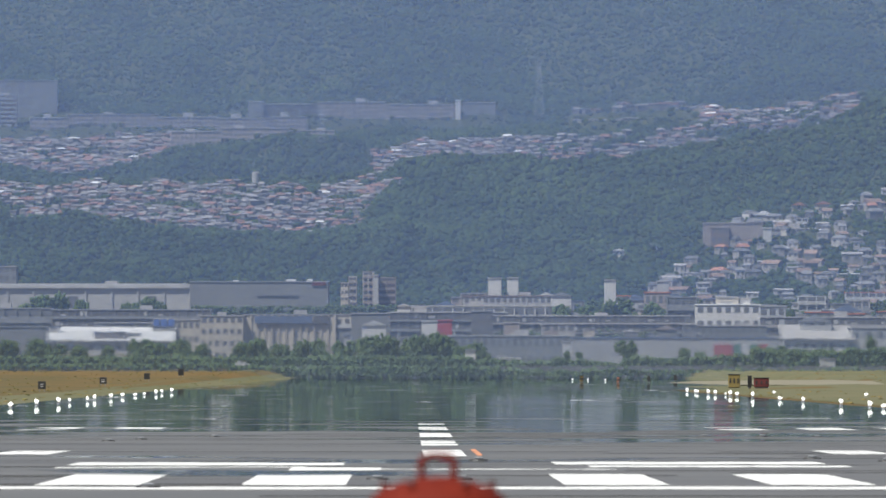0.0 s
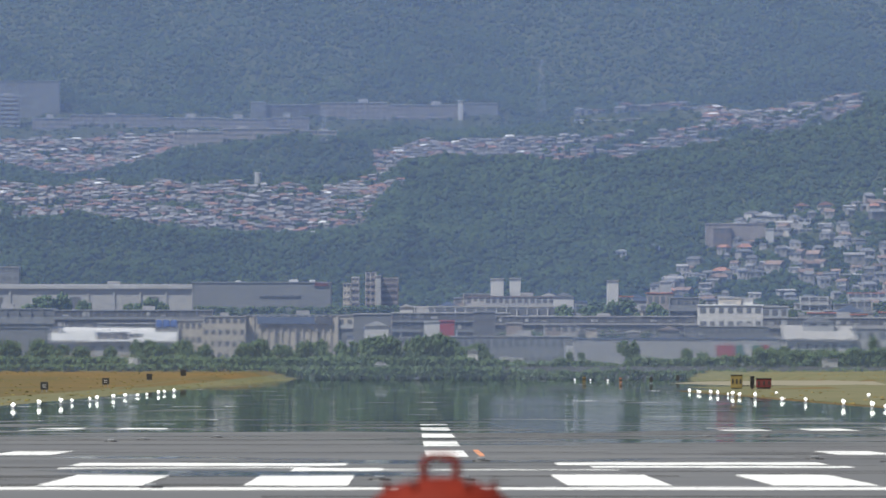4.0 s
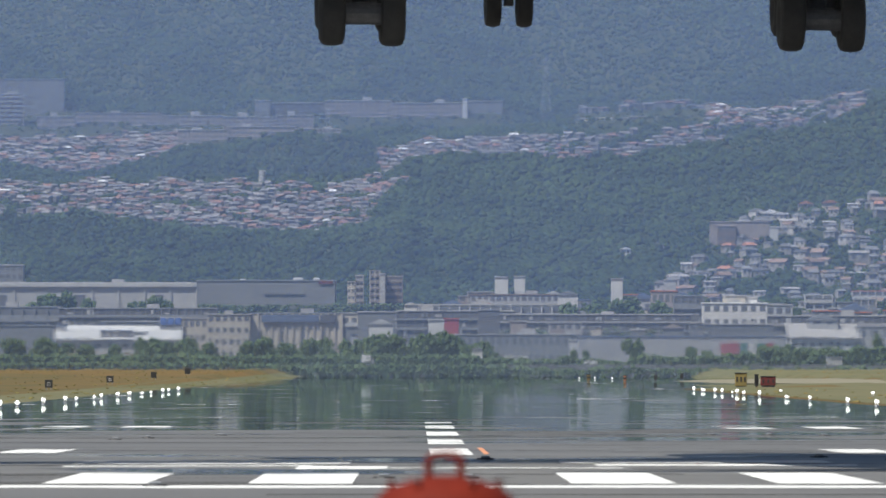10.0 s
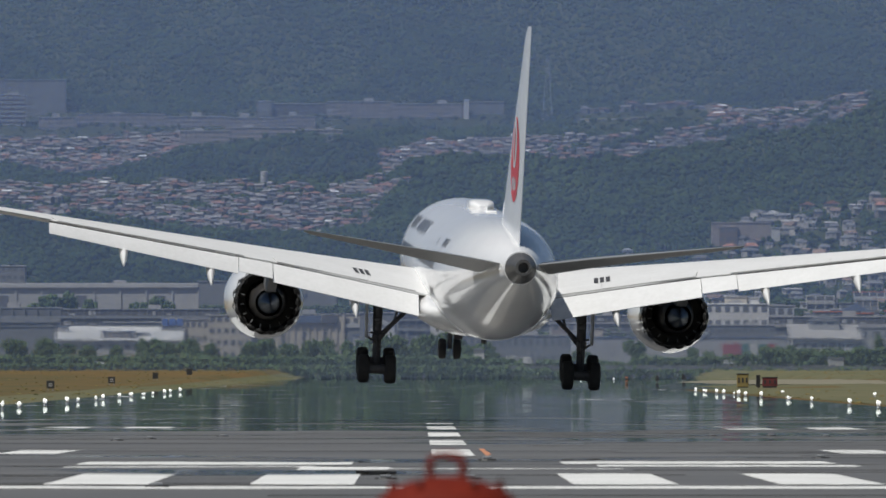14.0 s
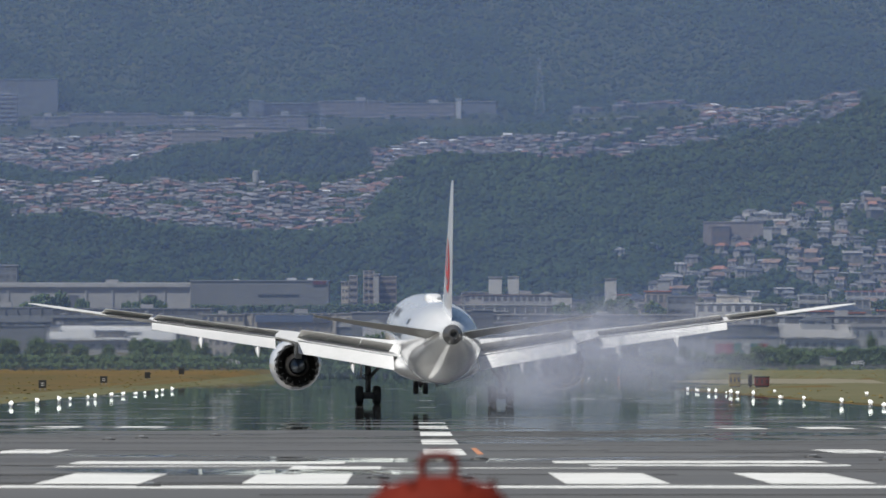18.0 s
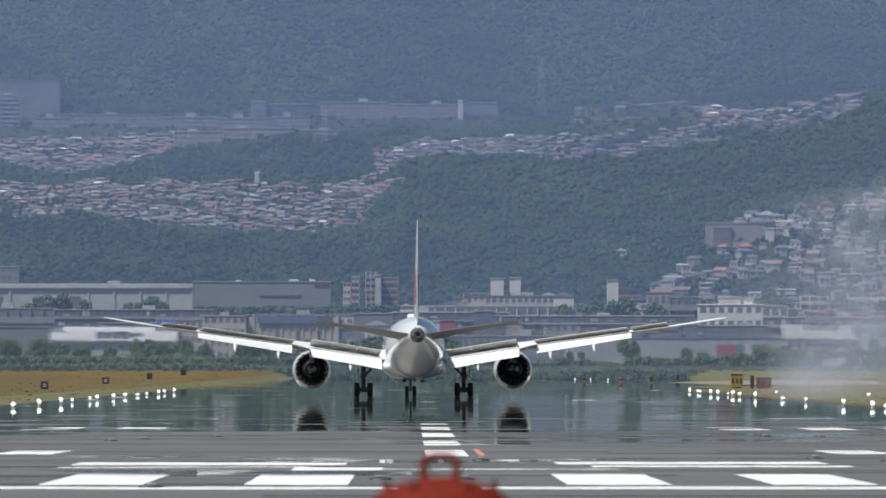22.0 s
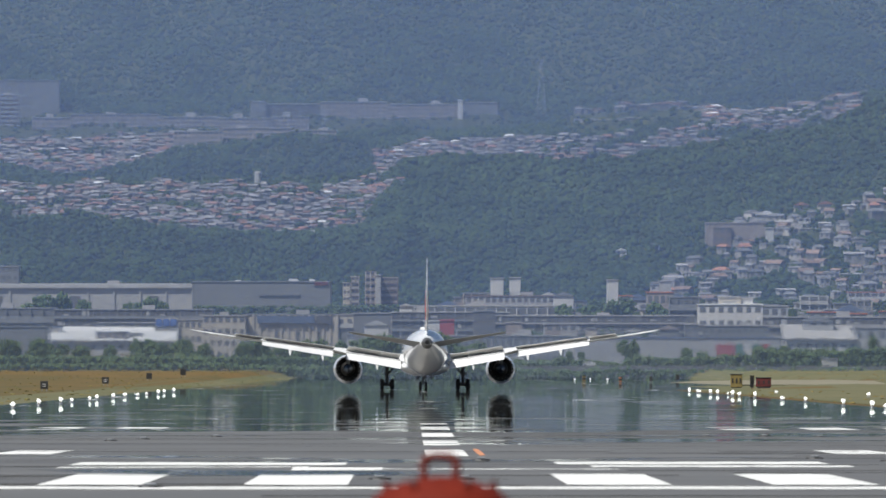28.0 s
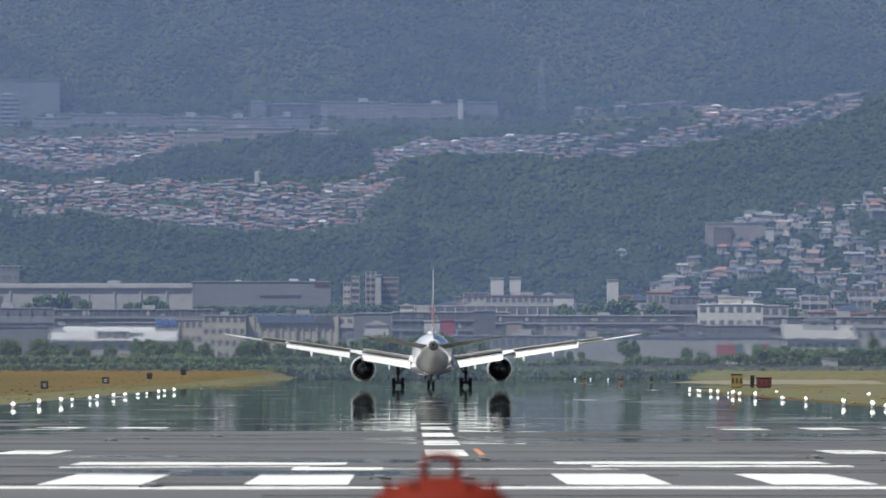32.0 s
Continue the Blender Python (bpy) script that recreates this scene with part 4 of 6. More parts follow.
# small sheds, shops and tanks crowded before the long decks
for k in range(64):
    yy = brng.uniform(3150, 3292)
    x = brng.uniform(-8, 150) if k < 44 else brng.uniform(-150, -8)
    top = 2.79 + brng.uniform(44, 82) * yy / 18512
    w = brng.uniform(2.5, 10)
    m, word = brng.choice(WALLS)
    rm, rword = brng.choice(((M_GREYROOF, "grey"), (M_CONCRETE, "concrete"), (M_WHITEROOF, "white"), (M_BLUEROOF, "blue"), (M_TAN, "tan")))
    st = brng.choice(("win", "gable", "band", "plain", "win"))
    z0 = town_z(yy)
    if top - z0 > 2.2:
        building("town_block", x - w / 2, x + w / 2, yy, 5, z0, top, m, rm, max(1, int((top - z0) / 2.8)), max(1, int(w / 2)), "small %s shop with %s roof before the long decks" % (word, rword), st)

# ---- houses: five designs, each copied over the slopes
def house_design(w, d, hw, rise, wall, roof, hip):
    b = thing("house", pose(0, -400, -80), "small house with tiled roof in the dense hillside town", "house", "hillside houses")
    part("wall", box(-w / 2, w / 2, -d / 2, d / 2, -3, hw), wall, b)
    k = 0.5 if hip else 0.0
    o = 0.35
    bm = bmesh.new()
    a = [bm.verts.new(p) for p in ((-w / 2 - o, -d / 2 - o, hw), (w / 2 + o, -d / 2 - o, hw), (w / 2 + o, d / 2 + o, hw), (-w / 2 - o, d / 2 + o, hw))]
    r0, r1 = bm.verts.new((-w / 2 - o + k * d / 2, 0, hw + rise)), bm.verts.new((w / 2 + o - k * d / 2, 0, hw + rise))
    for f in ((a[0], a[1], r1, r0), (a[2], a[3], r0, r1), (a[1], a[2], r1), (a[3], a[0], r0), (a[3], a[2], a[1], a[0])):
        bm.faces.new(f)
    part("roof", bm, roof, b)
    for i in (-1, 1):
        slab("window", b, M_GLASS, i * w * 0.24 - w * 0.11, i * w * 0.24 + w * 0.11, -d / 2 - 0.05, -d / 2 + 0.05, hw * 0.45, hw * 0.8)
    return b


M_HWALL = mat("house_wall", (0.40, 0.385, 0.36), (0.27, 0.25, 0.235), rough=0.85, scale=0.3, vary=0.5)
M_HTILE = mat("house_roof_grey", (0.13, 0.135, 0.145), (0.2, 0.2, 0.205), rough=0.6, scale=0.5, vary=0.45)
M_HBROWN = mat("house_roof_brown", (0.22, 0.15, 0.12), (0.30, 0.22, 0.18), rough=0.7, scale=0.5, vary=0.35)
M_HPALE = mat("house_roof_pale", (0.38, 0.37, 0.36), (0.28, 0.27, 0.265), rough=0.55, scale=0.5, vary=0.3)
designs = [house_design(5.6, 4.6, 2.5, 1.1, M_HWALL, M_HTILE, True), house_design(6.2, 4.4, 2.2, 1.2, M_HWALL, M_HBROWN, False),
           house_design(4.8, 4.4, 2.8, 1.0, M_HWALL, M_HTILE, True), house_design(5.4, 4.6, 2.4, 1.1, M_HWALL, M_HRED, True),
           house_design(6.6, 4.6, 2.9, 0.7, M_HWALL, M_HPALE, False)]
WORDS = ["small pale house with grey hipped tile roof on the slope", "small house with brown gabled roof on the slope",
         "small white house with grey roof on the slope", "small house with orange-red tile roof on the slope",
         "pale flat-roofed house with large windows on the slope"]


def plots(b0, b1, y0, y1, dy, gap):
    y = y0
    while y < y1:
        b = b0 + rng.uniform(0, 1)
        while b < b1:
            yy = y + rng.uniform(-2, 2)
            if in_town(b, yy):
                yield b, yy
            b += gap * rng.uniform(0.8, 1.35)
        y += dy


made = 0
pick = lambda p: int(rng.choice(5, p=p))
for zone, dy, gap, p in (((22, 52, 3606, 3788), 8.5, 1.55, (.34, .24, .24, .04, .14)),):
    for b, yy in plots(*zone, dy, gap):
        if made >= 298:
            break
        i = pick(p)
        h = copy_thing(designs[i], Matrix.Translation((sight_x(b, yy), yy, hill_z(b, yy) + 0.2)) @ pose(0, 0, 0, 0, 0, rng.uniform(-40, 40)))
        k = rng.uniform(0.5, 0.95)
        h.scale = (k * rng.uniform(0.7, 1.15), k, k * rng.uniform(0.9, 1.4))
        h["label"] = WORDS[i]
        made += 1
for d in designs:
    for o in (*d.children_recursive, d):
        bpy.data.objects.remove(o)


def far_houses(zones):
    """The dense town on the left: houses too many to count, walls and roofs in one piece each."""
    wv, wf, rv, rf = [], [], [[], [], [], []], [[], [], [], []]
    for zone, dy, gap, big in zones:
        for b, yy in plots(*zone, dy, gap):
            w, d, hh, rise = big * rng.uniform(1.9, 3.6), big * rng.uniform(2.0, 3.2), big * rng.uniform(0.9, 2.0), rng.uniform(0.4, 0.85)
            x, z, a = sight_x(b, yy), hill_z(b, yy) + rng.uniform(-0.3, 0.8), rng.uniform(-0.8, 0.8)
            ca, sa = math.cos(a), math.sin(a)
            put = lambda px, py, pz: (x + px * ca - py * sa, yy + px * sa + py * ca, z + pz)
            n = len(wv)
            wv += [put(sx * w / 2, sy * d / 2, zz) for zz in (-2, hh) for sx, sy in ((-1, -1), (1, -1), (1, 1), (-1, 1))]
            wf += [(n, n + 1, n + 5, n + 4), (n + 1, n + 2, n + 6, n + 5), (n + 3, n, n + 4, n + 7), (n + 4, n + 5, n + 6, n + 7)]
            c = int(rng.choice(4, p=(.53, .29, .165, .015)))
            n, o = len(rv[c]), 0.3
            k = rng.choice((0, 0.5)) * d / 2
            rv[c] += [put(sx * (w / 2 + o), sy * (d / 2 + o), hh) for sx, sy in ((-1, -1), (1, -1), (1, 1), (-1, 1))] + [put(-w / 2 - o + k, 0, hh + rise), put(w / 2 + o - k, 0, hh + rise)]
            rf[c] += [(n, n + 1, n + 5, n + 4), (n + 2, n + 3, n + 4, n + 5), (n + 1, n + 2, n + 5), (n + 3, n, n + 4)]
    tagged(mesh_np("far_house_walls", wv, wf, M_FWALL), "pale walls of densely packed hillside houses", "houses", kind="stuff")
    for c, m in enumerate((M_FGREY, M_FRED, M_FPALE, M_BRIGHTROOF)):
        tagged(mesh_np("far_house_roofs", rv[c], rf[c], m), "tiled roofs of densely packed hillside houses", "roofs", kind="stuff")


M_FWALL = mat("far_house_wall", (0.26, 0.245, 0.235), (0.17, 0.165, 0.155), rough=0.85, scale=0.1, vary=0.35, island=True)
M_FGREY = mat("far_roof_grey", (0.12, 0.12, 0.128), (0.19, 0.18, 0.18), rough=0.6, scale=0.1, vary=0.55, island=True)
M_FRED = mat("far_roof_red", (0.26, 0.13, 0.10), (0.18, 0.115, 0.1), rough=0.7, scale=0.1, vary=0.3, island=True)
M_FPALE = mat("far_roof_pale", (0.33, 0.315, 0.31), (0.22, 0.21, 0.21), rough=0.5, scale=0.1, vary=0.3, island=True)
far_houses((((-44, -1.5, 3794, 3948), 6.2, 0.8, 1.0), ((-44, -21, 4112, 4262), 6.0, 0.72, 1.1), ((-7, -1, 3870, 3990), 7.5, 0.95, 1.0), ((-3.6, 44, 3998, 4085), 7, 0.95, 1.0), ((15, 44, 4105, 4290), 6.5, 0.85, 1.35)))


# ---- trees by the airfield fence
def tree_design(name, hgt, spread, seed):
    r = np.random.default_rng(seed)
    t = thing(name, pose(0, -400, -80), "leafy green broadleaf tree by the airfield edge", "tree", "airfield trees")
    bm = rod((0, 0, -1), (0.1, 0, hgt * 0.55), 0.16, 0.08, 7)
    for k in range(5):
        a = k * 1.3
        add_rod(bm, (0.05, 0, hgt * (0.25 + 0.05 * k)), (math.cos(a) * spread * 0.55, math.sin(a) * spread * 0.5, hgt * (0.5 + 0.06 * k)), 0.07, 0.03, 5)
    part("trunk", bm, M_BARK, t)
    n = 520
    u = r.normal(size=(n, 3))
    u /= np.linalg.norm(u, axis=1)[:, None]
    lobes = r.uniform(-1, 1, (7, 3)) * (spread * 0.6, spread * 0.5, hgt * 0.26) + (0, 0, hgt * 0.52)
    c = lobes[r.integers(0, 7, n)] + u * r.uniform(0.45, 1.0, n)[:, None] * (spread * 0.55, spread * 0.5, hgt * 0.24)
    c = c[c[:, 2] > hgt * 0.02]
    v, f = clumps(c, r.uniform(0.10, 0.30, len(c)) * spread / 2.2, 0.8, 0.5)
    cr = mesh_np("crown", v, f, M_TREE, True)
    cr.parent = t
    return t


trees = [tree_design("tree", 5.5, 3.2, 1), tree_design("tree", 4.2, 3.0, 2), tree_design("tree", 6.5, 3.4, 3), tree_design("tree", 3.2, 2.6, 4)]
TREE_SIZE = [(5.5, 3.2), (4.2, 3.0), (6.5, 3.4), (3.2, 2.6)]


def plant(x, yy, top, half, d):
    """A tree by its place, the height of its top above the runway and its half width."""
    z = town_z(yy) - 0.3
    t = copy_thing(trees[d], Matrix.Translation((x, yy, z)) @ pose(0, 0, 0, 0, 0, random.uniform(0, 360)))
    hgt, spread = TREE_SIZE[d]
    t.scale = (half / (spread * 0.95) * random.uniform(0.9, 1.1), half / (spread * 0.95), (top - z) / (hgt * 1.02))


for k, (x, top) in enumerate([(-117.2, 11.4), (-110.6, 11.7), (-104.8, 10.7), (-97.4, 9.4), (-89.2, 9.4), (-79.6, 12.3), (-73.5, 10.4), (-66.1, 11.4), (-62.0, 10.7), (-50.4, 10.4), (-44.7, 11.7), (-38.1, 10.7), (-33.1, 11.0),
                              (-26.6, 11.4), (-20.0, 11.7), (-12.6, 12.7), (-8.4, 12.3), (-5.1, 10.4), (0.6, 12.7), (5.6, 13.3), (9.7, 12.3), (15.5, 9.4), (19.6, 10.4)]):
    plant(x, 3050 + 7 * (k % 3), top, 3.4 + 0.9 * ((k * 5) % 4) / 3 + 0.22 * (top - 9), (1, 3, 0)[k % 3])
for k, (x, top, half) in enumerate([(44.4, 8.0, 1.6), (47.8, 7.7, 1.2), (61.5, 11.8, 3.6), (77.3, 8.7, 2.6), (83.1, 7.7, 2.4), (101.0, 9.6, 3.8), (105.9, 9.3, 3.2), (112.4, 8.7, 3.8), (119.0, 9.3, 3.8), (125.5, 9.0, 3.6), (131.2, 12.3, 2.7), (136.1, 9.6, 4.0)]):
    plant(x, 3022 + 5 * (k % 2), top, half, (3, 1, 0)[k % 3])
for k, (x, top, half) in enumerate([(-121.0, 27.8, 5.5), (-115.1, 27.3, 5.0), (-126.5, 24.0, 4.0), (-107.8, 25.1, 4.2), (-92.3, 25.1, 4.5), (-85.5, 25.8, 5.2), (-80.5, 24.4, 3.4), (49.2, 23.6, 5.5), (56.5, 24.2, 5.5), (62.9, 24.7, 5.0),
                                    (69.3, 25.8, 5.2), (76.6, 24.3, 4.8), (82.1, 23.2, 4.0), (120.4, 22.3, 2.6)]):
    plant(x, 3380 + 4 * (k % 3), top, half, k % 4)
for t in trees:
    for o in (*t.children_recursive, t):
        bpy.data.objects.remove(o)

# hedges and scrub along the far fence
for x0, x1, yy, low, top, n, flat, what in (
        (-190, 17, 2985, 2.4, 5.9, 3600, 0.05, "hedge"), (-190, -50, 2967, 1.9, 4.0, 1500, 0.15, "hedge"), (-52, 24, 2967, 0.0, 3.4, 1300, 0.12, "hedge"), (20, 150, 2967, 0.0, 2.9, 900, 0.4, "hedge"), (-80, 30, 2990, 2.6, 5.4, 900, 0.12, "hedge"), (-190, 16, 3024, 1.8, 6.9, 2300, 0.3, "scrub"), (17, 66, 3000, 1.6, 6.2, 800, 0.6, "scrub"), (62, 102, 2996, 1.6, 6.6, 700, 0.35, "scrub"),
        (96, 150, 2994, 1.6, 8.6, 1500, 0.3, "scrub"), (-73, -2, 3470, 18.0, 24.0, 900, 0.18, "scrub"), (-140, 150, 3215, 7.0, 12.0, 500, 0.5, "scrub"), (-20, 150, 3296, 10.0, 15.5, 300, 0.5, "scrub"),
        (40, 110, 3402, 14.0, 20.5, 900, 0.35, "scrub"), (30, 170, 3520, 18.5, 23.0, 900, 0.4, "scrub"), (60, 170, 3590, 21.0, 27.0, 1100, 0.4, "scrub"), (-140, -70, 3420, 14.5, 23.5, 700, 0.35, "scrub")):
    n = int(n * 1.7)
    xs = rng.uniform(x0, x1, n)
    prof = np.array([(top - low) * (1 - flat * (0.6 - 0.9 * noise.noise((x * 0.06, yy * 0.1, 1)) - 0.4 * noise.noise((x * 0.3, 4, 2)))) for x in xs])
    zs = low - 0.3 + rng.uniform(0, 1, n) ** 0.8 * prof
    c = np.stack((xs, yy + rng.uniform(-2.5, 2.5, n), zs + 0.3), -1)
    v, f = clumps(c, rng.uniform(0.28, 0.72, n), 0.8, 0.5)
    tagged(mesh_np(what, v, f, M_HEDGE if what == "hedge" else M_TREE, True), "uneven green %s along the airfield fence" % what, what, kind="stuff")

# ---- runway edge lights: every 60 m along both edges, and three glowing copies added as far glints
def edge_light():
    t = thing("runway_edge_light", pose(0, -400, -80), "small white runway edge light or added far glint, glittering", "runway light", "runway edge lights")
    part("base", rod((0, 0, -0.02), (0, 0, 0.08), 0.16, 0.13, 10), M_METAL, t)
    part("stem", rod((0, 0, 0.08), (0, 0, 0.20), 0.045, seg=8), M_YELLOW, t)
    bm = bmesh.new()
    bmesh.ops.create_icosphere(bm, subdivisions=2, radius=0.2)
    for q in bm.verts:      # ragged spikes: the heat-broken glint is put into the lens's shape
        q.co = q.co * random.uniform(0.25, 1.15) + Vector((0, 0, 0.27))
    part("lamp", bm, M_LAMP, t, "bright white lens")
    return t


el = edge_light()
for k in range(14):
    y = 692 + 39 * k + random.uniform(-7, 7)
    c = copy_thing(el, pose(-28.5 + random.uniform(-0.4, 0.4), y, runway_z(y), 0, 0, 40 * k))
    c.scale = (random.uniform(0.7, 1.7), 1, random.uniform(0.7, 1.5))
for k, y in enumerate((690, 706, 727, 772, 860, 905, 985, 1020, 1046, 1070, 1098, 1120, 1150, 1175, 1200, 1228)):
    c = copy_thing(el, pose(31.0 + random.uniform(-0.5, 0.5), y, runway_z(y), 0, 0, 40 * k))
    c.scale = (random.uniform(0.7, 1.7), 1, random.uniform(0.7, 1.5))
for x, y in ((39, 1150), (41, 900), (43, 1010)):
    c = copy_thing(el, pose(x, y, lawn_z(x, y), 0, 0, y))
    c.scale = (random.uniform(1.0, 2.0), 1, random.uniform(0.8, 1.3))
# glowing copies added in place of mirage glints off cars, no lights stand here
for x, y in ((35.5, 2350), (39.5, 2380), (42.0, 2300)):
    c = copy_thing(el, pose(x, y, 0.0, 0, 0, y))
    c.scale = (random.uniform(1.0, 1.8), 1, random.uniform(0.8, 1.6))
for o in (*el.children_recursive, el):
    bpy.data.objects.remove(o)

# flush lights in the pavement
def flush_light(x, y):
    t = thing("flush_light", pose(x, y, runway_z(y)), "small dark flush light fitting set in the asphalt", "runway light", "flush runway lights")
    part("rim", rod((0, 0, 0), (0, 0, 0.03), 0.22, 0.2, 10), M_BLACK, t)
    part("lens", box(-0.1, 0.1, -0.14, -0.04, 0.03, 0.08, bevel=0.01), M_METAL, t)


for x, y in ((9.07, 361.7), (11.1, 361.7), (12.83, 357.1), (8.13, 239.7), (9.46, 231.2), (0.45, 234.0), (-7.78, 358.3), (-10.57, 329.2), (-9.84, 341.2), (-0.17, 186.5), (-5.36, 170.7), (-1.67, 186.5)):
    flush_light(x, y)


# ---- boards and equipment on the grass
def board(x, y, w, h, mark):
    z, w, h = lawn_z(x, y), w * 0.78, h * 0.78
    t = thing("distance_board", pose(x, y, z), "square black board on legs in the yellow grass", "sign", "distance boards")
    part("panel", box(-w / 2, w / 2, -0.08, 0.08, 0.3, 0.3 + h, bevel=0.02), M_BLACK, t)
    for sx in (-1, 1):
        part("leg", box(sx * w * 0.3 - 0.05, sx * w * 0.3 + 0.05, -0.05, 0.05, -0.3, 0.31), M_METAL, t)
    if mark:
        part("figure", box(-w * 0.22, w * 0.22, -0.1, -0.078, 0.3 + h * 0.28, 0.3 + h * 0.38), M_WHITEWALL, t)
        part("figure", box(-w * 0.22, w * 0.22, -0.1, -0.078, 0.3 + h * 0.55, 0.3 + h * 0.65), M_WHITEWALL, t)


board(-45, 1250, 1.2, 1.2, True)
board(-45, 1500, 1.3, 1.2, True)
board(-45, 1750, 1.2, 1.3, False)
board(-45, 2010, 1.4, 1.5, False)
board(44.2, 1980, 0.7, 1.3, False)
board(55.8, 2240, 0.9, 1.4, False)


def equipment_cabin(x, y, w, h, material, label):
    z = lawn_z(x, y)
    t = thing("equipment_box", pose(x, y, z), label, "equipment")
    part("body", box(-w / 2, w / 2, -0.7, 0.7, 0.15, h, bevel=0.06), material, t)
    part("lid", box(-w / 2 - 0.06, w / 2 + 0.06, -0.76, 0.76, h, h + 0.12, bevel=0.03), M_BLACK, t)
    part("skid", box(-w / 2 + 0.1, w / 2 - 0.1, -0.5, 0.5, -0.3, 0.15), M_METAL, t)
    for k in range(3):
        part("vent", box(-w / 3 + k * w / 3 - 0.12, -w / 3 + k * w / 3 + 0.12, -0.74, -0.69, h * 0.4, h * 0.75), M_BLACK, t)


equipment_cabin(46.0, 1400, 2.0, 1.3, M_DARKRED, "dark red equipment container on the grass")
equipment_cabin(44.6, 1405, 0.5, 1.6, M_BLACK, "dark upright equipment cabinet on the grass")
equipment_cabin(43.6, 1440, 1.6, 1.9, M_YELLOW, "yellow-brown equipment hut on the grass")
equipment_cabin(38.8, 2000, 0.5, 1.1, M_ORANGE, "small orange marker box near the runway edge")
equipment_cabin(33.5, 2100, 0.7, 1.2, M_YELLOW, "small yellow marker box near the runway edge")

# sandy service road on the far side grass
bm = bmesh.new()
rows = [(58, 1560, 70, 1560), (52, 1750, 76, 1750), (48, 2000, 110, 2000), (60, 2250, 160, 2250)]
vs = [(bm.verts.new((a, y0, lawn_z(a, y0) + 0.05)), bm.verts.new((b, y1, lawn_z(b, y1) + 0.05))) for a, y0, b, y1 in rows]
for (a, b), (c, d) in zip(vs, vs[1:]):
    bm.faces.new((a, b, d, c))
tagged(part("sandy_strip", bm, M_SAND), "bare sandy strip in the airfield grass", "ground", kind="structure")

# tufts of yellow grass beside the runway
n = 1500
side = rng.choice((-1, 1), n)
ty = rng.uniform(620, 2600, n)
tx = side * (33.5 + rng.uniform(0, 1, n) ** 1.5 * 90)
tx = np.where((tx > 0) & (ty > 1300), tx + 45, tx)
tz = np.array([lawn_z(a, b) for a, b in zip(tx, ty)])
v, f = clumps(np.stack((tx, ty, tz + 0.05), -1), rng.uniform(0.1, 0.3, n), flat=0.4)
M_TUFT = mat("yellow_tufts", (0.23, 0.155, 0.06), (0.12, 0.125, 0.05), rough=0.95, scale=0.02, vary=0.3, island=True, spec=0.1)
tagged(mesh_np("grass_tufts", v, f, M_TUFT), "tufts of dry yellow grass beside the runway", "grass", kind="stuff")


# ---- perimeter fence at the far end
fence = thing("perimeter_fence", pose(0, 2965, 0), "low grey mesh fence at the end of the airfield", "fence")
for k in range(60):
    x = -180 + 6 * k
    part("post", box(x - 0.08, x + 0.08, -0.08, 0.08, -0.5, lawn_z(x, 2965) + 0.95), M_METAL, fence) if abs(x) > 36 else None
for a, b in ((-180, -37), (37, 180)):
    part("rail", box(a, b, -0.05, 0.05, 2.1 + 0.3, 2.1 + 0.36), M_METAL, fence)
    part("rail", box(a, b, -0.05, 0.05, 2.1 + 0.8, 2.1 + 0.87), M_METAL, fence)


# vehicles and small boxes along the perimeter road
def parked_car(x, y, z, material, label, k=1.0, group="parked cars"):
    c = thing("car", pose(x, y, z), label, "car", group)
    prof = [(-2.1, 0.35), (2.1, 0.35), (2.15, 0.85), (1.3, 0.95), (0.7, 1.45), (-1.0, 1.5), (-1.9, 1.0), (-2.15, 0.85)]
    bm = loft([[(px * k, -0.8, pz * k) for px, pz in prof], [(px * k, 0.8, pz * k) for px, pz in prof]], smooth=False)
    part("body", bm, material, c)
    part("side_window", box(-0.95 * k, 0.62 * k, -0.83, -0.79, 0.98 * k, 1.38 * k), M_GLASS, c)
    for px in (-1.3, 1.3):
        part("wheel", rod((px * k, -0.86, 0.33 * k), (px * k, -0.6, 0.33 * k), 0.33 * k, seg=12), M_TYRE, c)
        part("wheel", rod((px * k, 0.6, 0.33 * k), (px * k, 0.86, 0.33 * k), 0.33 * k, seg=12), M_TYRE, c)
    return c


for x, y, m, lab in ((30, 3004, M_WHITEWALL, "white car on the perimeter road"),
                     (22, 3006, M_DARKRED, "dark red car on the perimeter road"), (38, 3003, M_LIGHTWALL, "silver car on the perimeter road"),
                     (45, 3003, M_DARKWALL, "dark car on the perimeter road"), (53, 3001, M_WHITEWALL, "white van-like car on the perimeter road"),
                     (13, 3005, M_LIGHTWALL, "grey car on the perimeter road")):
    parked_car(x, y, lawn_z(x, y) if y < 3060 else town_z(y), m, lab, 1.1)

# raised perimeter road with a grey face, and what drives along it
tagged(part("perimeter_road", box(-260, 260, 2971, 2981, -0.5, 3.35, bevel=0.05), M_DARKWALL), "raised grey perimeter road before the hedge", "road", kind="structure")
driven = [(parked_car(-48.3, 2975, 3.355, M_WHITEWALL, "white car driving along the perimeter road", 0.9, "driving cars"), -48.3, 9.65),
          (parked_car(-231, 2975, 3.355, M_WHITEWALL, "white car driving along the perimeter road", 0.9, "driving cars"), -231, 10.0)]
van = thing("box_van", pose(-122.7, 2977, 3.355), "small white box van driving along the perimeter road", "van")
part("cargo_box", box(-1.75, 0.75, -0.75, 0.75, 0.55, 2.55, bevel=0.05), M_LIGHTWALL, van)
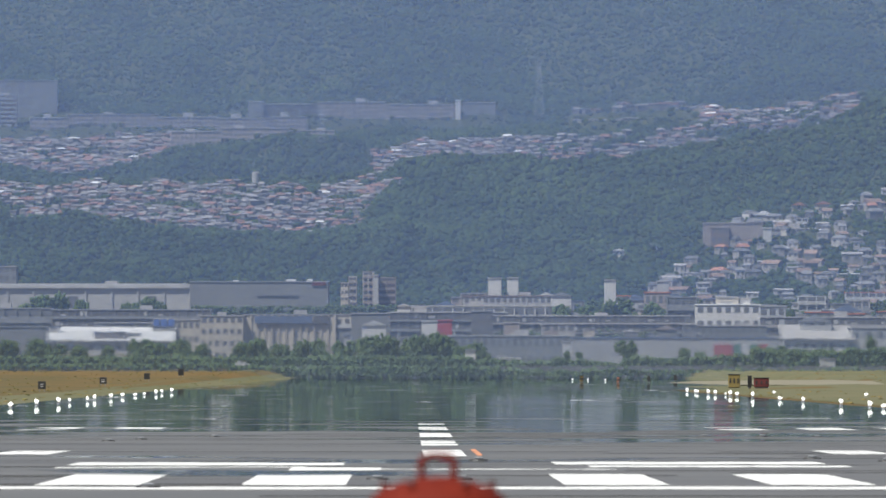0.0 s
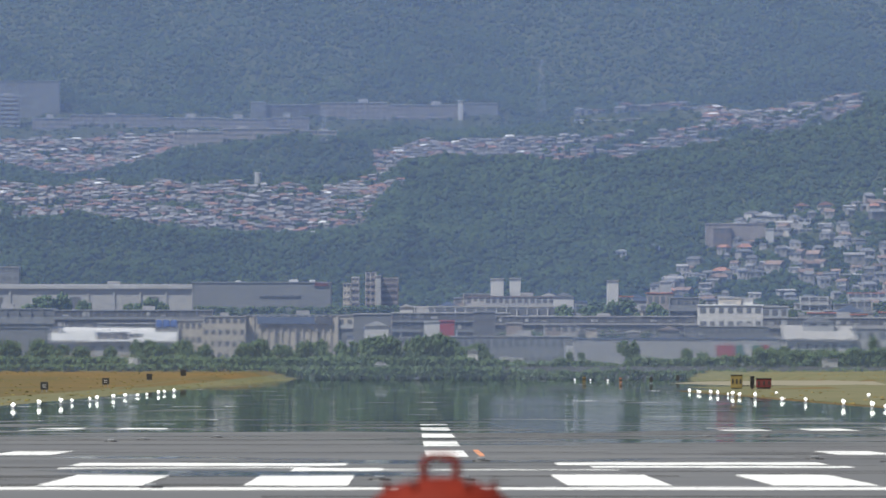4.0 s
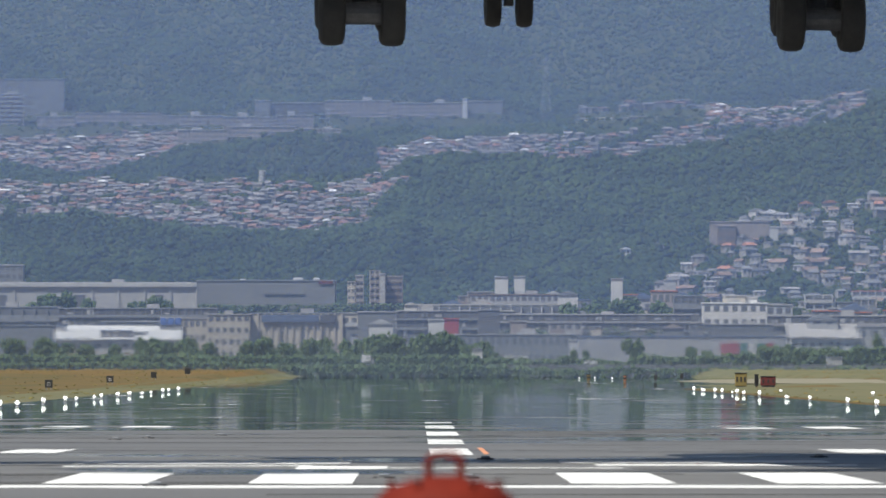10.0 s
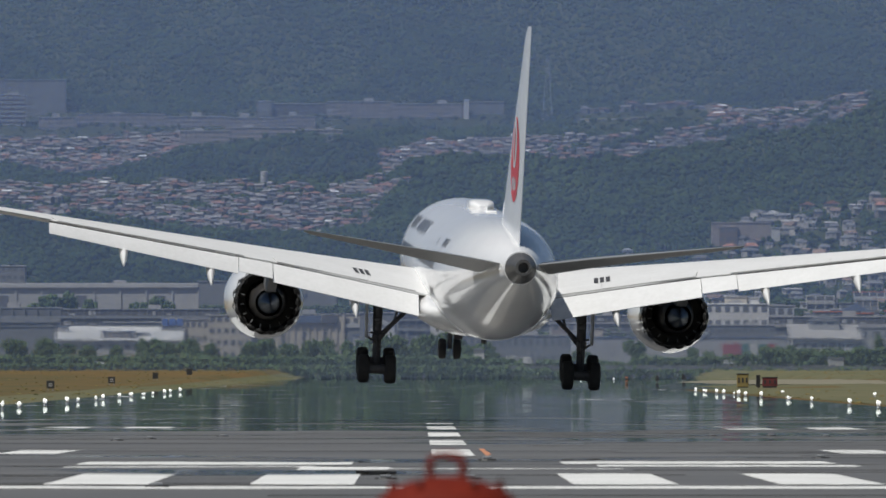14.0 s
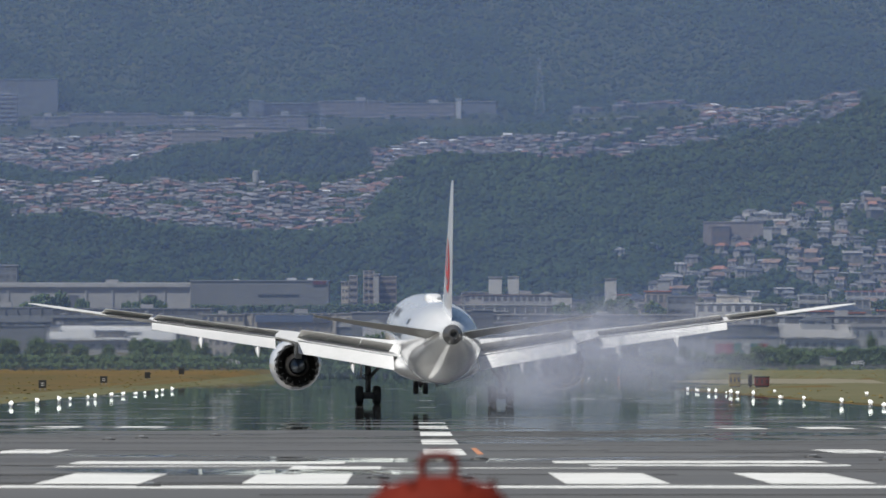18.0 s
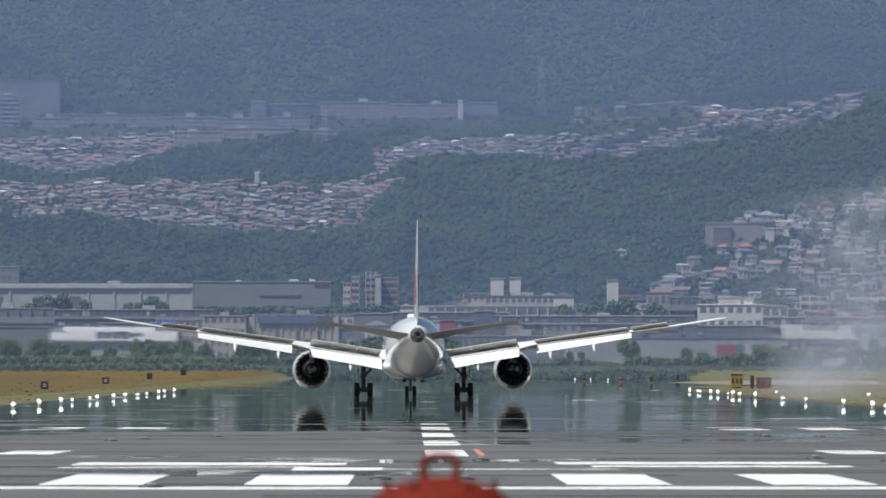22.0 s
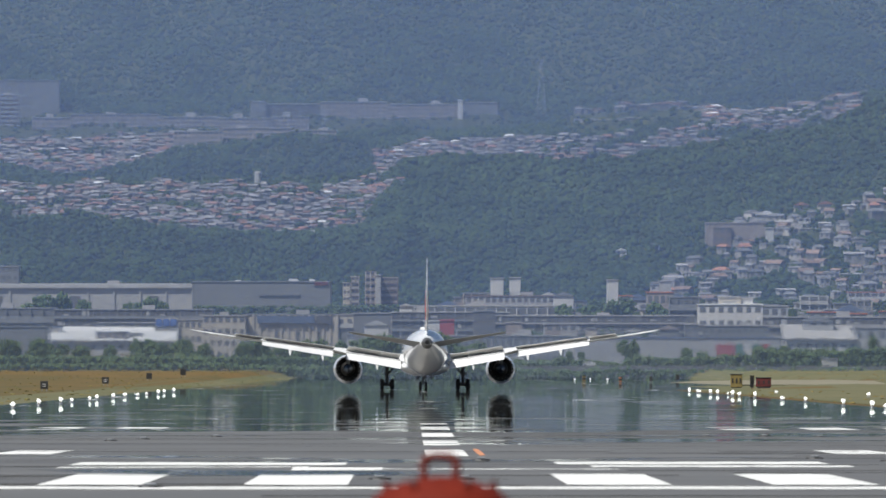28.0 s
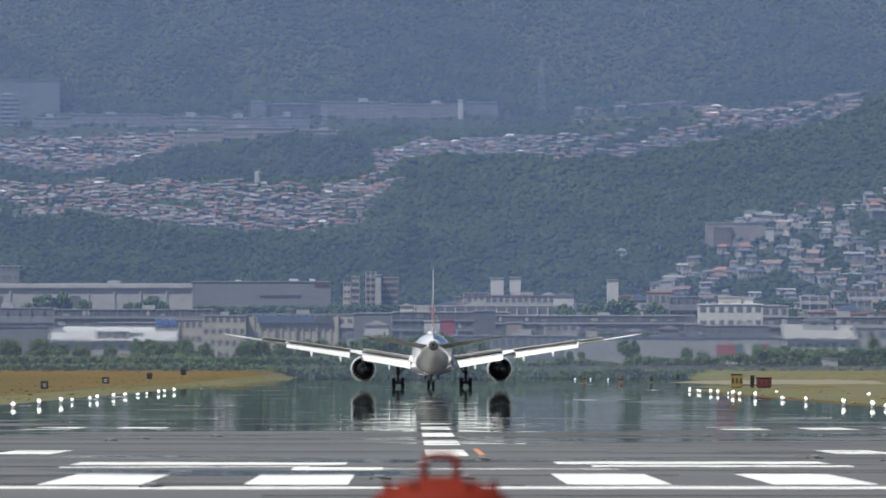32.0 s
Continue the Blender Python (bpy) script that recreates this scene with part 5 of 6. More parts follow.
# sunlit rear end put into the colour: a white third on the grey box
part("rear_door", box(-1.80, -0.55, -0.79, 0.77, 0.60, 2.50, bevel=0.03), M_WHITEWALL, van, "rear third coloured bright white as if sunlit")
part("cab", loft([[(0.78, y, 0.5), (1.85, y, 0.5), (1.9, y, 1.15), (1.55, y, 1.9), (0.78, y, 1.95)] for y in (-0.72, 0.72)], smooth=False), M_GREYWALL, van)
part("side_window", box(0.9, 1.5, -0.75, -0.71, 1.2, 1.75), M_GLASS, van)
for px in (-1.15, 1.25):
    for sy in (-1, 1):
        part("wheel", rod((px, sy * 0.55, 0.28), (px, sy * 0.74, 0.28), 0.28, seg=12), M_TYRE, van)

# signs on the far halls
tagged(part("red_sign", box(-33.6, -29.0, 3489.6, 3490.05, 30.3, 31.5, bevel=0.05), M_DARKRED), "plain dull red sign panel on the grey warehouse", "sign")
for a, b in ((-78.8, -77.0), (-76.7, -74.7), (-74.4, -72.4)):
    tagged(part("blue_sign", box(a, b, 3178.4, 3178.7, 15.5, 17.7, bevel=0.3), M_BLUE), "plain blue sign shape above the white factory roof", "sign", "factory sign")
tagged(part("backing_board", box(-79.0, -72.2, 3178.72, 3178.9, 14.0, 17.9, bevel=0.04), M_LIGHTWALL), "pale board behind the blue sign shapes", "sign")
tagged(part("blue_band", box(-48.2, -30.6, 3183.0, 3183.5, 16.4, 18.6, bevel=0.05), M_BLUEROOF), "faded blue band along the factory roof edge", "sign")
tagged(part("dark_panel", box(-30.3, -25.6, 3183.0, 3183.5, 16.2, 18.6, bevel=0.05), M_DARKWALL), "dark panel at the end of the blue factory band", "sign")
for a, b, m, w in ((87.9, 93.5, M_RED, "red"), (93.8, 95.8, M_GREEN, "green"), (96.0, 98.2, M_WHITEWALL, "white"), (98.5, 101.0, M_GREEN, "green"), (101.3, 103.6, M_RED, "red")):
    tagged(part("wall_sign", box(a, b, 3079.3, 3079.8, 6.0, 9.8, bevel=0.05), m), "plain %s panel painted on the pale warehouse wall" % w, "sign", "warehouse panels")


# ---- lattice pylons and the water tower on the hills
def pylon(x, y, z, hgt, base):
    t = thing("pylon", pose(x, y, z), "faint grey lattice power pylon on the wooded slope", "pylon", "pylons")
    legs = [(sx * base / 2, sy * base / 2) for sx, sy in ((-1, -1), (1, -1), (1, 1), (-1, 1))]
    for a, b in legs:
        part("leg", rod((a, b, -2), (a * 0.15, b * 0.15, hgt), 0.09, 0.06, 5), M_METAL, t)
    for k in range(8):
        z0, z1 = hgt * k / 8, hgt * (k + 1) / 8
        s0, s1 = 1 - 0.85 * k / 8, 1 - 0.85 * (k + 1) / 8
        part("brace", rod((legs[0][0] * s0, legs[0][1] * s0, z0), (legs[1][0] * s1, legs[1][1] * s1, z1), 0.07, seg=4), M_METAL, t)
        part("brace", rod((legs[1][0] * s0, legs[1][1] * s0, z0), (legs[0][0] * s1, legs[0][1] * s1, z1), 0.07, seg=4), M_METAL, t)
    for k, w in ((0.68, 3.4), (0.82, 3.0), (0.95, 2.4)):
        part("arm", box(-w, w, -0.12, 0.12, hgt * k, hgt * k + 0.22), M_METAL, t)


pylon(sight_x(12.4, 4350), 4350, hill_z(12.4, 4350), 26, 4.5)
pylon(sight_x(30.5, 4780), 4780, hill_z(30.5, 4780), 24, 4.5)
pylon(sight_x(-8.4, 4060), 4060, hill_z(-8.4, 4060), 13, 3.0)
wt = thing("water_tower", pose(sight_x(-14.7, 3948), 3948, hill_z(-14.7, 3948)), "slim pale cylindrical water tower above the roofs", "water tower")
part("shaft", rod((0, 0, -2), (0, 0, 5.2), 1.35, 1.35, 16), M_LIGHTWALL, wt)
part("cap", rod((0, 0, 5.2), (0, 0, 5.7), 1.5, 1.2, 16), M_CONCRETE, wt)

# ---- the red-orange housing that stands on the bank before the camera
hy = 40.0
hz = lawn_z(0, hy)
hyd = thing("warning_lamp_housing", pose(-1.1 + (784 - 733.5) * hy / 18512, hy, hz), "red-orange painted metal housing with ribbed dome and lifting ring", "lamp housing")
z_top = 2.79 - (846 - 652) * hy / 18512 - hz
prof = [(0.30, -0.1), (0.30, 0.12), (0.215, 0.14), (0.215, z_top - 0.40), (0.285, z_top - 0.38), (0.285, z_top - 0.15), (0.272, z_top - 0.095), (0.25, z_top - 0.07), (0.2, z_top - 0.038), (0.13, z_top - 0.013), (0.07, z_top), (0.02, z_top + 0.004)]
part("body", loft([[(r * math.cos(2 * math.pi * i / 40), r * math.sin(2 * math.pi * i / 40), z) for i in range(40)] for r, z in prof]), M_HYDRANT, hyd)
def bent_bar(path, r, n=10):
    """A round bar bent along a path in the x-z plane."""
    rings_ = []
    for k, p in enumerate(path):
        a, b = Vector(path[max(0, k - 1)]), Vector(path[min(len(path) - 1, k + 1)])
        d = (b - a).normalized()
        side = Vector((d.z, 0, -d.x))
        rings_.append([tuple(Vector(p) + side * r * math.cos(2 * math.pi * i / n) + Vector((0, 1, 0)) * r * math.sin(2 * math.pi * i / n)) for i in range(n)])
    return loft(rings_)


ring = [(math.copysign(abs(math.cos(math.pi * i / 24)) ** 0.6, 12 - i) * 0.063, 0, z_top + 0.032 + 0.05 * math.sin(math.pi * i / 24) ** 0.6) for i in range(25)]
bm = bent_bar([(0.058, 0, z_top - 0.02)] + ring + [(-0.058, 0, z_top - 0.02)], 0.0155)
part("lifting_ring", bm, M_HYDRANT, hyd)
for i in range(6):
    a = math.pi * i / 3
    bolt = part("bolt", rod((0.205 * math.cos(a), 0.205 * math.sin(a), z_top - 0.09), (0.205 * math.cos(a), 0.205 * math.sin(a), z_top - 0.018), 0.02, 0.014, seg=8), M_HYDRANT, hyd)
    part("nut", rod((0.205 * math.cos(a), 0.205 * math.sin(a), z_top - 0.018), (0.205 * math.cos(a), 0.205 * math.sin(a), z_top - 0.004), 0.013, 0.008, seg=6), M_AGEAR, bolt, "dark worn nut")

# ---- the twin-engined airliner. Its origin lies on the ground midway between the main wheels; y points to the nose
plane = thing("airliner", pose(0, -460, 42), "white twin-engined wide-body airliner with red disc on the fin", "aircraft")
FUS = [(27.3, 4.15, 0.06), (27.0, 4.18, 0.55), (26.2, 4.27, 1.15), (24.8, 4.42, 1.8), (22.8, 4.58, 2.4), (20.0, 4.74, 2.82), (17, 4.78, 2.90), (10, 4.78, 2.90), (3, 4.78, 2.90), (-3, 4.78, 2.90), (-7, 4.79, 2.90),
       (-10, 4.82, 2.87), (-13, 4.90, 2.76), (-16, 5.05, 2.54), (-19, 5.28, 2.20), (-22, 5.54, 1.74), (-25, 5.79, 1.20), (-27.3, 5.93, 0.74)]
part("fuselage", loft([ring_y(y, 0, z, r, r * 1.03, 48) for y, z, r in FUS]), M_AWHITE, plane)
tailcone = part("tail_cone", loft([ring_y(y, 0, z, r, r, 32) for y, z, r in ((-27.2, 5.925, 0.735), (-28.3, 5.99, 0.55), (-29.2, 6.03, 0.36), (-29.2, 6.03, 0.24), (-28.6, 6.03, 0.22))]), M_ACONE, plane, "bare metal tail cone round the exhaust")
for sx in (-1, 1):
    part("tail_lamp", rod((sx * 0.82, -26.7, 6.0), (sx * 0.82, -26.85, 6.0), 0.06, 0.04, seg=10), M_BRIGHTROOF, plane, "small clear tail lamp")
part("exhaust", rod((0, -28.55, 6.03), (0, -28.5, 6.03), 0.24, seg=24), M_BLACK, tailcone)
part("belly_fairing", loft([ring_y(y, 0, z, rx, rz, 40) for y, z, rx, rz in ((14.5, 2.6, 0.6, 0.4), (12.5, 2.75, 2.2, 0.95), (9, 2.9, 3.0, 1.25), (3, 2.95, 3.25, 1.3), (-3, 2.95, 3.2, 1.25), (-6.5, 3.0, 2.6, 1.1), (-9.5, 3.1, 1.5, 0.8), (-11, 3.2, 0.6, 0.4))]), M_AWHITE, plane)
dome = part("antenna_dome", loft([[(math.copysign(abs(math.cos(q)) ** 0.55, math.cos(q)) * rx, y, 7.82 + math.copysign(abs(math.sin(q)) ** 0.6, math.sin(q)) * rz) for q in (2 * math.pi * i / 24 for i in range(24))] for y, rx, rz in ((4.6, 0.2, 0.05), (4.2, 0.5, 0.24), (3.4, 0.62, 0.32), (2.2, 0.62, 0.32), (1.2, 0.56, 0.27), (0.5, 0.2, 0.08))]), M_AWHITE, plane)
part("antenna", box(-0.03, 0.03, -2.2, -1.6, 7.65, 8.0, bevel=0.01), M_AWHITE, plane)
part("antenna", box(-0.28, 0.28, -5.4, -4.7, 7.6, 7.84, bevel=0.05), M_AWHITE, plane)

AF = [(0.0, 0.0), (0.02, 0.24), (0.08, 0.43), (0.2, 0.56), (0.35, 0.6), (0.55, 0.5), (0.75, 0.31), (0.9, 0.14), (1.0, 0.03), (1.0, -0.03), (0.85, -0.1), (0.65, -0.22), (0.45, -0.36), (0.25, -0.4), (0.1, -0.32), (0.03, -0.17)]


def foil(x, le, te, z_te, thick, twist):
    """A section: nose at le, tail at te and z_te, the nose raised by twist degrees."""
    c = le - te
    ca, sa = math.cos(radians(twist)), math.sin(radians(twist))
    return [(x, te + (1 - u) * c * ca - w * thick * c * sa, z_te + (1 - u) * c * sa + w * thick * c * ca) for u, w in AF]


WING = [(1.5, 11.6, -2.4, 3.42, 0.115, 0.3), (2.9, 10.4, -2.5, 3.66, 0.115, 0.3), (6.3, 7.8, -3.0, 4.22, 0.105, 0.2), (9.75, 5.2, -3.4, 4.76, 0.10, 0.0), (15, 1.3, -5.2, 5.48, 0.10, -0.3), (20, -2.3, -7.0, 6.18, 0.095, -0.9),
        (25, -6.0, -9.0, 6.86, 0.09, -1.4), (27.6, -8.2, -10.7, 7.25, 0.085, 0.5), (29.2, -10.4, -11.7, 7.52, 0.08, 3), (30.05, -11.9, -12.2, 7.68, 0.08, 4)]


def wing_at(x):
    xs = [w[0] for w in WING]
    return [float(np.interp(x, xs, [w[i] for w in WING])) for i in range(1, 6)]


def wing_top(x, y):
    """Height of the wing's upper skin."""
    le, te, z, th, tw = wing_at(x)
    c = le - te
    u = (le - y) / c
    return z + (1 - u) * c * math.tan(radians(tw)) + th * c * float(np.interp(u, [a for a, _ in AF[:9]], [b for _, b in AF[:9]]))


def mirrored(rings, s):
    return [[(s * x, y, z) for x, y, z in r] for r in rings]


def flap_rings(xa, xb, ca, cb, down, drop=0.13, gap=0.04, n=5):
    out = []
    for i in range(n):
        x = xa + (xb - xa) * i / (n - 1)
        le, te, z, th, tw = wing_at(x)
        c = ca + (cb - ca) * i / (n - 1)
        a = radians(down)
        y0, z0 = te - gap + 0.02, z - drop
        sec = []
        for u, w in AF:
            d, t = u * c, w * 0.20 * c
            sec.append((x, y0 - d * math.cos(a) - t * math.sin(a), z0 - d * math.sin(a) + t * math.cos(a)))
        out.append(sec)
    return out


spoilers, gears, bogies, flaperons, wings = [], [], [], [], []
for s, side in ((-1, "left"), (1, "right")):
    wing = part("wing", loft(mirrored([foil(*w) for w in WING], s)), M_AWING, plane)
    wings.append((wing, s))
    part("inboard_flap", loft(mirrored(flap_rings(3.15, 10.2, 1.9, 1.65, 28), s)), M_AWING, wing, "lowered white flap")
    fl = part("flaperon", loft(mirrored(flap_rings(10.23, 11.86, 1.6, 1.5, 22), s)), M_AWING, plane)
    le, te, z, th, tw = wing_at(11.0)
    hinge = Matrix.Translation((0, te, z))
    flaperons.append((fl, hinge))
    part("outboard_flap", loft(mirrored(flap_rings(11.89, 21.0, 1.5, 1.0, 27), s)), M_AWING, wing, "lowered white flap")
    # black bars set in the gap ahead of the flaps: its shade put into their colour
    for xa, xb in ((3.15, 10.2), (10.2, 21.0)):
        rr_ = []
        for i in range(6):
            x = xa + (xb - xa) * i / 5
            le, te, z, th, tw = wing_at(x)
            rr_.append([(s * x, te + 0.2, z - 0.22), (s * x, te - 0.02, z - 0.22), (s * x, te - 0.02, z - 0.05), (s * x, te + 0.2, z - 0.05)])
        part("flap_slot", loft(rr_, smooth=False), M_BLACK, wing)
    for x, ln, dr in ((6.2, 3.0, 0.9), (13.2, 3.0, 0.75), (17.4, 2.6, 0.65)):
        le, te, z, th, tw = wing_at(x)
        part("flap_fairing", loft([ring_y(y, s * x, zz, rx, rz, 12) for y, zz, rx, rz in (
            (te + 3.2, z - 0.25, 0.05, 0.05), (te + 1.8, z - 0.42, 0.22, 0.3), (te + 0.2, z - 0.62, 0.24, 0.36), (te - 1.3, z - dr - 0.35, 0.17, 0.3), (te - ln + 0.4, z - dr - 0.75, 0.03, 0.06))]), M_AWING, wing)
    # spoiler panels and ailerons on the wing's upper side
    for xa, xb in ((3.4, 5.7), (5.72, 8.0), (8.02, 10.2), (11.9, 14.1), (14.12, 16.4), (16.42, 18.7), (18.72, 20.9), (21.2, 24.7)):
        ch = 1.35 if xb < 11 else 0.95 if xb < 21 else 0.85
        pa, pb = (Vector((s * x, wing_at(x)[1] + ch, wing_top(x, wing_at(x)[1] + ch) + 0.03)) for x in (xa, xb))
        xm = (xa + xb) / 2
        tm = wing_at(xm)[1]
        mid = (pa + pb) / 2
        ax = (pb - pa).normalized() * s
        back = Vector((0, -ch, wing_top(xm, tm + 0.02) - wing_top(xm, tm + ch)))
        back = (back - ax * back.dot(ax)).normalized()
        up = ax.cross(-back)
        base = Matrix((ax, -back, up)).transposed().to_4x4()
        base.translation = mid
        ln = (pb - pa).length / 2 - 0.005
        sp = part("aileron" if xb > 21 else "spoiler", box(-ln, ln, -ch, 0, 0.0, 0.02), M_AWING, plane, "white panel hinged on the wing's upper side")
        part("underside", box(-ln + 0.004, ln - 0.004, -ch, -0.004, -0.025, -0.001), M_ASHADE, sp)
        sp.matrix_basis = base
        spoilers.append((sp, base, 33 if xb < 11 else 29))
    # vent marks on the wing root
    for k in range(3):
        x = 5.35 + 0.28 * k
        te = wing_at(x)[1]
        bm = bmesh.new()
        q = [(x + o, te + y) for o, y in ((0, 1.9), (0.2, 1.9), (0.2 + 0.1, 3.4), (0.1, 3.4))]
        bm.faces.new([bm.verts.new((s * a, b, wing_top(a, b) + 0.02)) for a, b in q])
        part("vent", bm, M_AGEAR, wing)
    part("tailplane", loft(mirrored([foil(*q) for q in ((0.6, -20.6, -26.4, 6.05, 0.10, -6.5), (3.5, -22.9, -27.3, 6.5, 0.10, -6.5), (7.5, -26.0, -28.6, 7.05, 0.09, -6.0), (9.6, -27.7, -29.3, 7.34, 0.08, -6.0), (9.95, -28.7, -29.5, 7.39, 0.06, -6.0))], s)), M_AGREY, plane, "grey tailplane")
    # engine
    ex, ez = s * 9.92, 2.64
    eng = part("engine_cowl", loft([ring_y(y, ex, z, r, r, 40) for y, z, r in ((13.7, ez, 1.42), (13.95, ez, 1.5), (13.9, ez, 1.6), (13.3, ez, 1.8), (12, ez, 1.92), (10, ez, 1.92), (8.2, ez + 0.03, 1.78), (6.9, ez + 0.06, 1.6))], caps=False), M_AWHITE, plane, "white engine cowl")
    bm = bmesh.new()
    n = 96
    def chev(i):
        return 0.5 * abs(((i * 16 / n) % 1) * 2 - 1)
    ro = lambda i: 1.615 + 0.138 * (1.0 - 2.0 * chev(i)) * 0.6
    ou = [bm.verts.new((ex + ro(i) * math.cos(2 * math.pi * i / n), 6.95 + 0.6 * (1.0 - 2.0 * chev(i)), ez + 0.06 + ro(i) * math.sin(2 * math.pi * i / n))) for i in range(n)]
    mi = [bm.verts.new((ex + 1.48 * math.cos(2 * math.pi * i / n), 6.15 + chev(i), ez + 0.08 + 1.48 * math.sin(2 * math.pi * i / n))) for i in range(n)]
    inn = [bm.verts.new((ex + 1.42 * math.cos(2 * math.pi * i / n), 8.6, ez + 0.05 + 1.42 * math.sin(2 * math.pi * i / n))) for i in range(n)]
    for i in range(n):
        j = (i + 1) % n
        bm.faces.new((ou[i], ou[j], mi[j], mi[i]))
        bm.faces.new((mi[i], mi[j], inn[j], inn[i]))
    part("chevron_nozzle", bm, M_ADARK, eng, "dark scalloped nozzle edge")
    for i in range(18):
        a = 2 * math.pi * i / 18
        m = Matrix.Translation((ex, 6.62, ez + 0.07)) @ Matrix.Rotation(a, 4, "Y") @ Matrix.Translation((1.5, 0, 0))
        bm = loft([[tuple(m @ Vector((0.15 * k * math.cos(2 * math.pi * j / 14), y, 0.22 * k * math.sin(2 * math.pi * j / 14)))) for j in range(14)] for k, y in ((1.0, 0.05), (0.9, 0.0), (0.4, -0.03))])
        part("chevron", bm, M_BLACK, eng)
    part("fan_duct", rod((ex, 8.5, ez + 0.05), (ex, 8.6, ez + 0.05), 1.45, seg=40), M_ADARK, eng)
    # thin grey bars added as the light glints between the chevrons
    for i in range(9):
        a = 2 * math.pi * (i + 0.5) / 16 + 0.05
        m = Matrix.Translation((ex, 6.75, ez + 0.06)) @ Matrix.Rotation(a, 4, "Y")
        bm = bmesh.new()
        add_box(bm, 1.14, 1.32, -0.2, 0.2, -0.016, 0.016, m=m)
        part("guide_vane", bm, M_AGREY, eng)
    core = part("core_cowl", loft([ring_y(y, ex, ez + 0.06, r, r, 32) for y, r in ((8.6, 1.0), (7.2, 0.95), (6.0, 0.84), (5.0, 0.70), (4.95, 0.66), (5.6, 0.62))], caps=False), M_ADARK, eng, "dark metal core cowl")
    part("plug", loft([ring_y(y, ex, ez + 0.06, r, r, 24) for y, r in ((5.7, 0.64), (5.4, 0.58), (4.6, 0.46), (3.7, 0.16), (3.4, 0.03))]), M_ABLUE, core, "bluish metal exhaust plug")
    part("intake_fan", rod((ex, 12.6, ez), (ex, 12.7, ez), 1.42, seg=40), M_ADARK, eng)
    part("pylon", loft([[(ex + w, y, z) for w, z in ((-0.22, z0), (0.22, z0), (0.16, z1), (-0.16, z1))] for y, z0, z1 in ((11.5, 4.2, 4.4), (9, 4.0, 4.75), (6, 3.3, 4.85), (3, 3.3, 4.75), (1.0, 4.0, 4.6))], smooth=False), M_AGREY, plane)
    # main landing gear
    gx = s * 4.9
    g = part("main_gear", rod((gx, 0, 0.75), (gx, 0.1, 4.3), 0.19, 0.25, 14), M_AGEAR, plane, "dark steel landing gear leg")
    bm = rod((gx, 0.0, 2.0), (gx - s * 1.75, 0.1, 3.7), 0.10, seg=8)
    add_rod(bm, (gx, 0.0, 1.75), (gx - s * 0.75, 0.0, 2.72), 0.07, seg=8)
    add_rod(bm, (gx - s * 0.75, 0.0, 2.72), (gx - s * 1.1, 0.05, 3.9), 0.06, seg=8)
    part("side_brace", bm, M_AGEAR, g)
    bm = rod((gx, 0.1, 2.3), (gx - s * 0.2, 1.6, 3.8), 0.09, seg=8)
    add_rod(bm, (gx - 0.05, 0.35, 1.5), (gx - 0.05, 0.05, 2.5), 0.07, seg=8)
    part("drag_brace", bm, M_AGEAR, g)
    bm = rod((gx - s * 0.2, -0.15, 1.55), (gx + s * 0.45, -0.15, 2.05), 0.05, seg=8)
    part("actuator", bm, M_AGEAR, g)
    part("collar", box(gx - 0.24, gx + 0.24, -0.3, 0.2, 1.9, 2.2, bevel=0.05), M_AGEAR, g)
    part("collar", box(gx - 0.2, gx + 0.2, -0.25, 0.25, 2.75, 3.0, bevel=0.05), M_AGEAR, g)
    bm = rod((gx + 0.05, -0.25, 1.15), (gx, -0.5, 1.75), 0.06, seg=8)
    add_rod(bm, (gx, -0.5, 1.75), (gx, -0.15, 2.35), 0.06, seg=8)
    add_rod(bm, (gx - 0.35, -0.1, 2.25), (gx + 0.35, -0.1, 2.25), 0.05, seg=8)
    part("torque_link", bm, M_AGEAR, g)
    part("gear_door", box(gx + s * 0.52 - 0.04, gx + s * 0.52 + 0.04, -0.6, 0.75, 2.0, 4.2, bevel=0.02), M_AGREY, g, "grey gear door beside the leg")
    bog = part("bogie", box(-0.14, 0.14, -0.95, 0.95, -0.12, 0.14, bevel=0.05), M_AGEAR, plane, "dark bogie beam with four wheels")
    bog.matrix_basis = pose(gx, 0, 0.69)
    for ay in (-0.73, 0.73):
        part("axle", rod((-0.75, ay, 0), (0.75, ay, 0), 0.09, seg=10), M_AGEAR, bog)
        part("brake", rod((-0.42, ay, 0), (0.42, ay, 0), 0.24, seg=14), M_AGEAR, bog)
        for wx in (-0.64, 0.64):
            prf = [(0.25, -0.20), (0.42, -0.25), (0.56, -0.265), (0.65, -0.22), (0.685, -0.12), (0.69, 0.0), (0.685, 0.12), (0.65, 0.22), (0.56, 0.265), (0.42, 0.25), (0.25, 0.20)]
            part("tyre", loft([[(wx + o, ay + r * math.cos(2 * math.pi * i / 28), r * math.sin(2 * math.pi * i / 28)) for i in range(28)] for r, o in prf]), M_TYRE, bog, "black rubber tyre")
    gears.append((g, 0.6))
    bogies.append((bog, gx))

# nose gear
g = part("nose_gear", rod((0, 22.78, 0.5), (0, 22.9, 2.4), 0.12, 0.15, 12), M_AGEAR, plane, "dark steel nose gear leg")
for wx in (-0.37, 0.37):
    prf = [(0.2, -0.13), (0.36, -0.19), (0.47, -0.17), (0.51, -0.08), (0.512, 0), (0.51, 0.08), (0.47, 0.17), (0.36, 0.19), (0.2, 0.13)]
    part("tyre", loft([[(wx + o, 22.78 + r * math.cos(2 * math.pi * i / 24), 0.512 + r * math.sin(2 * math.pi * i / 24)) for i in range(24)] for r, o in prf]), M_TYRE, g, "black rubber tyre")
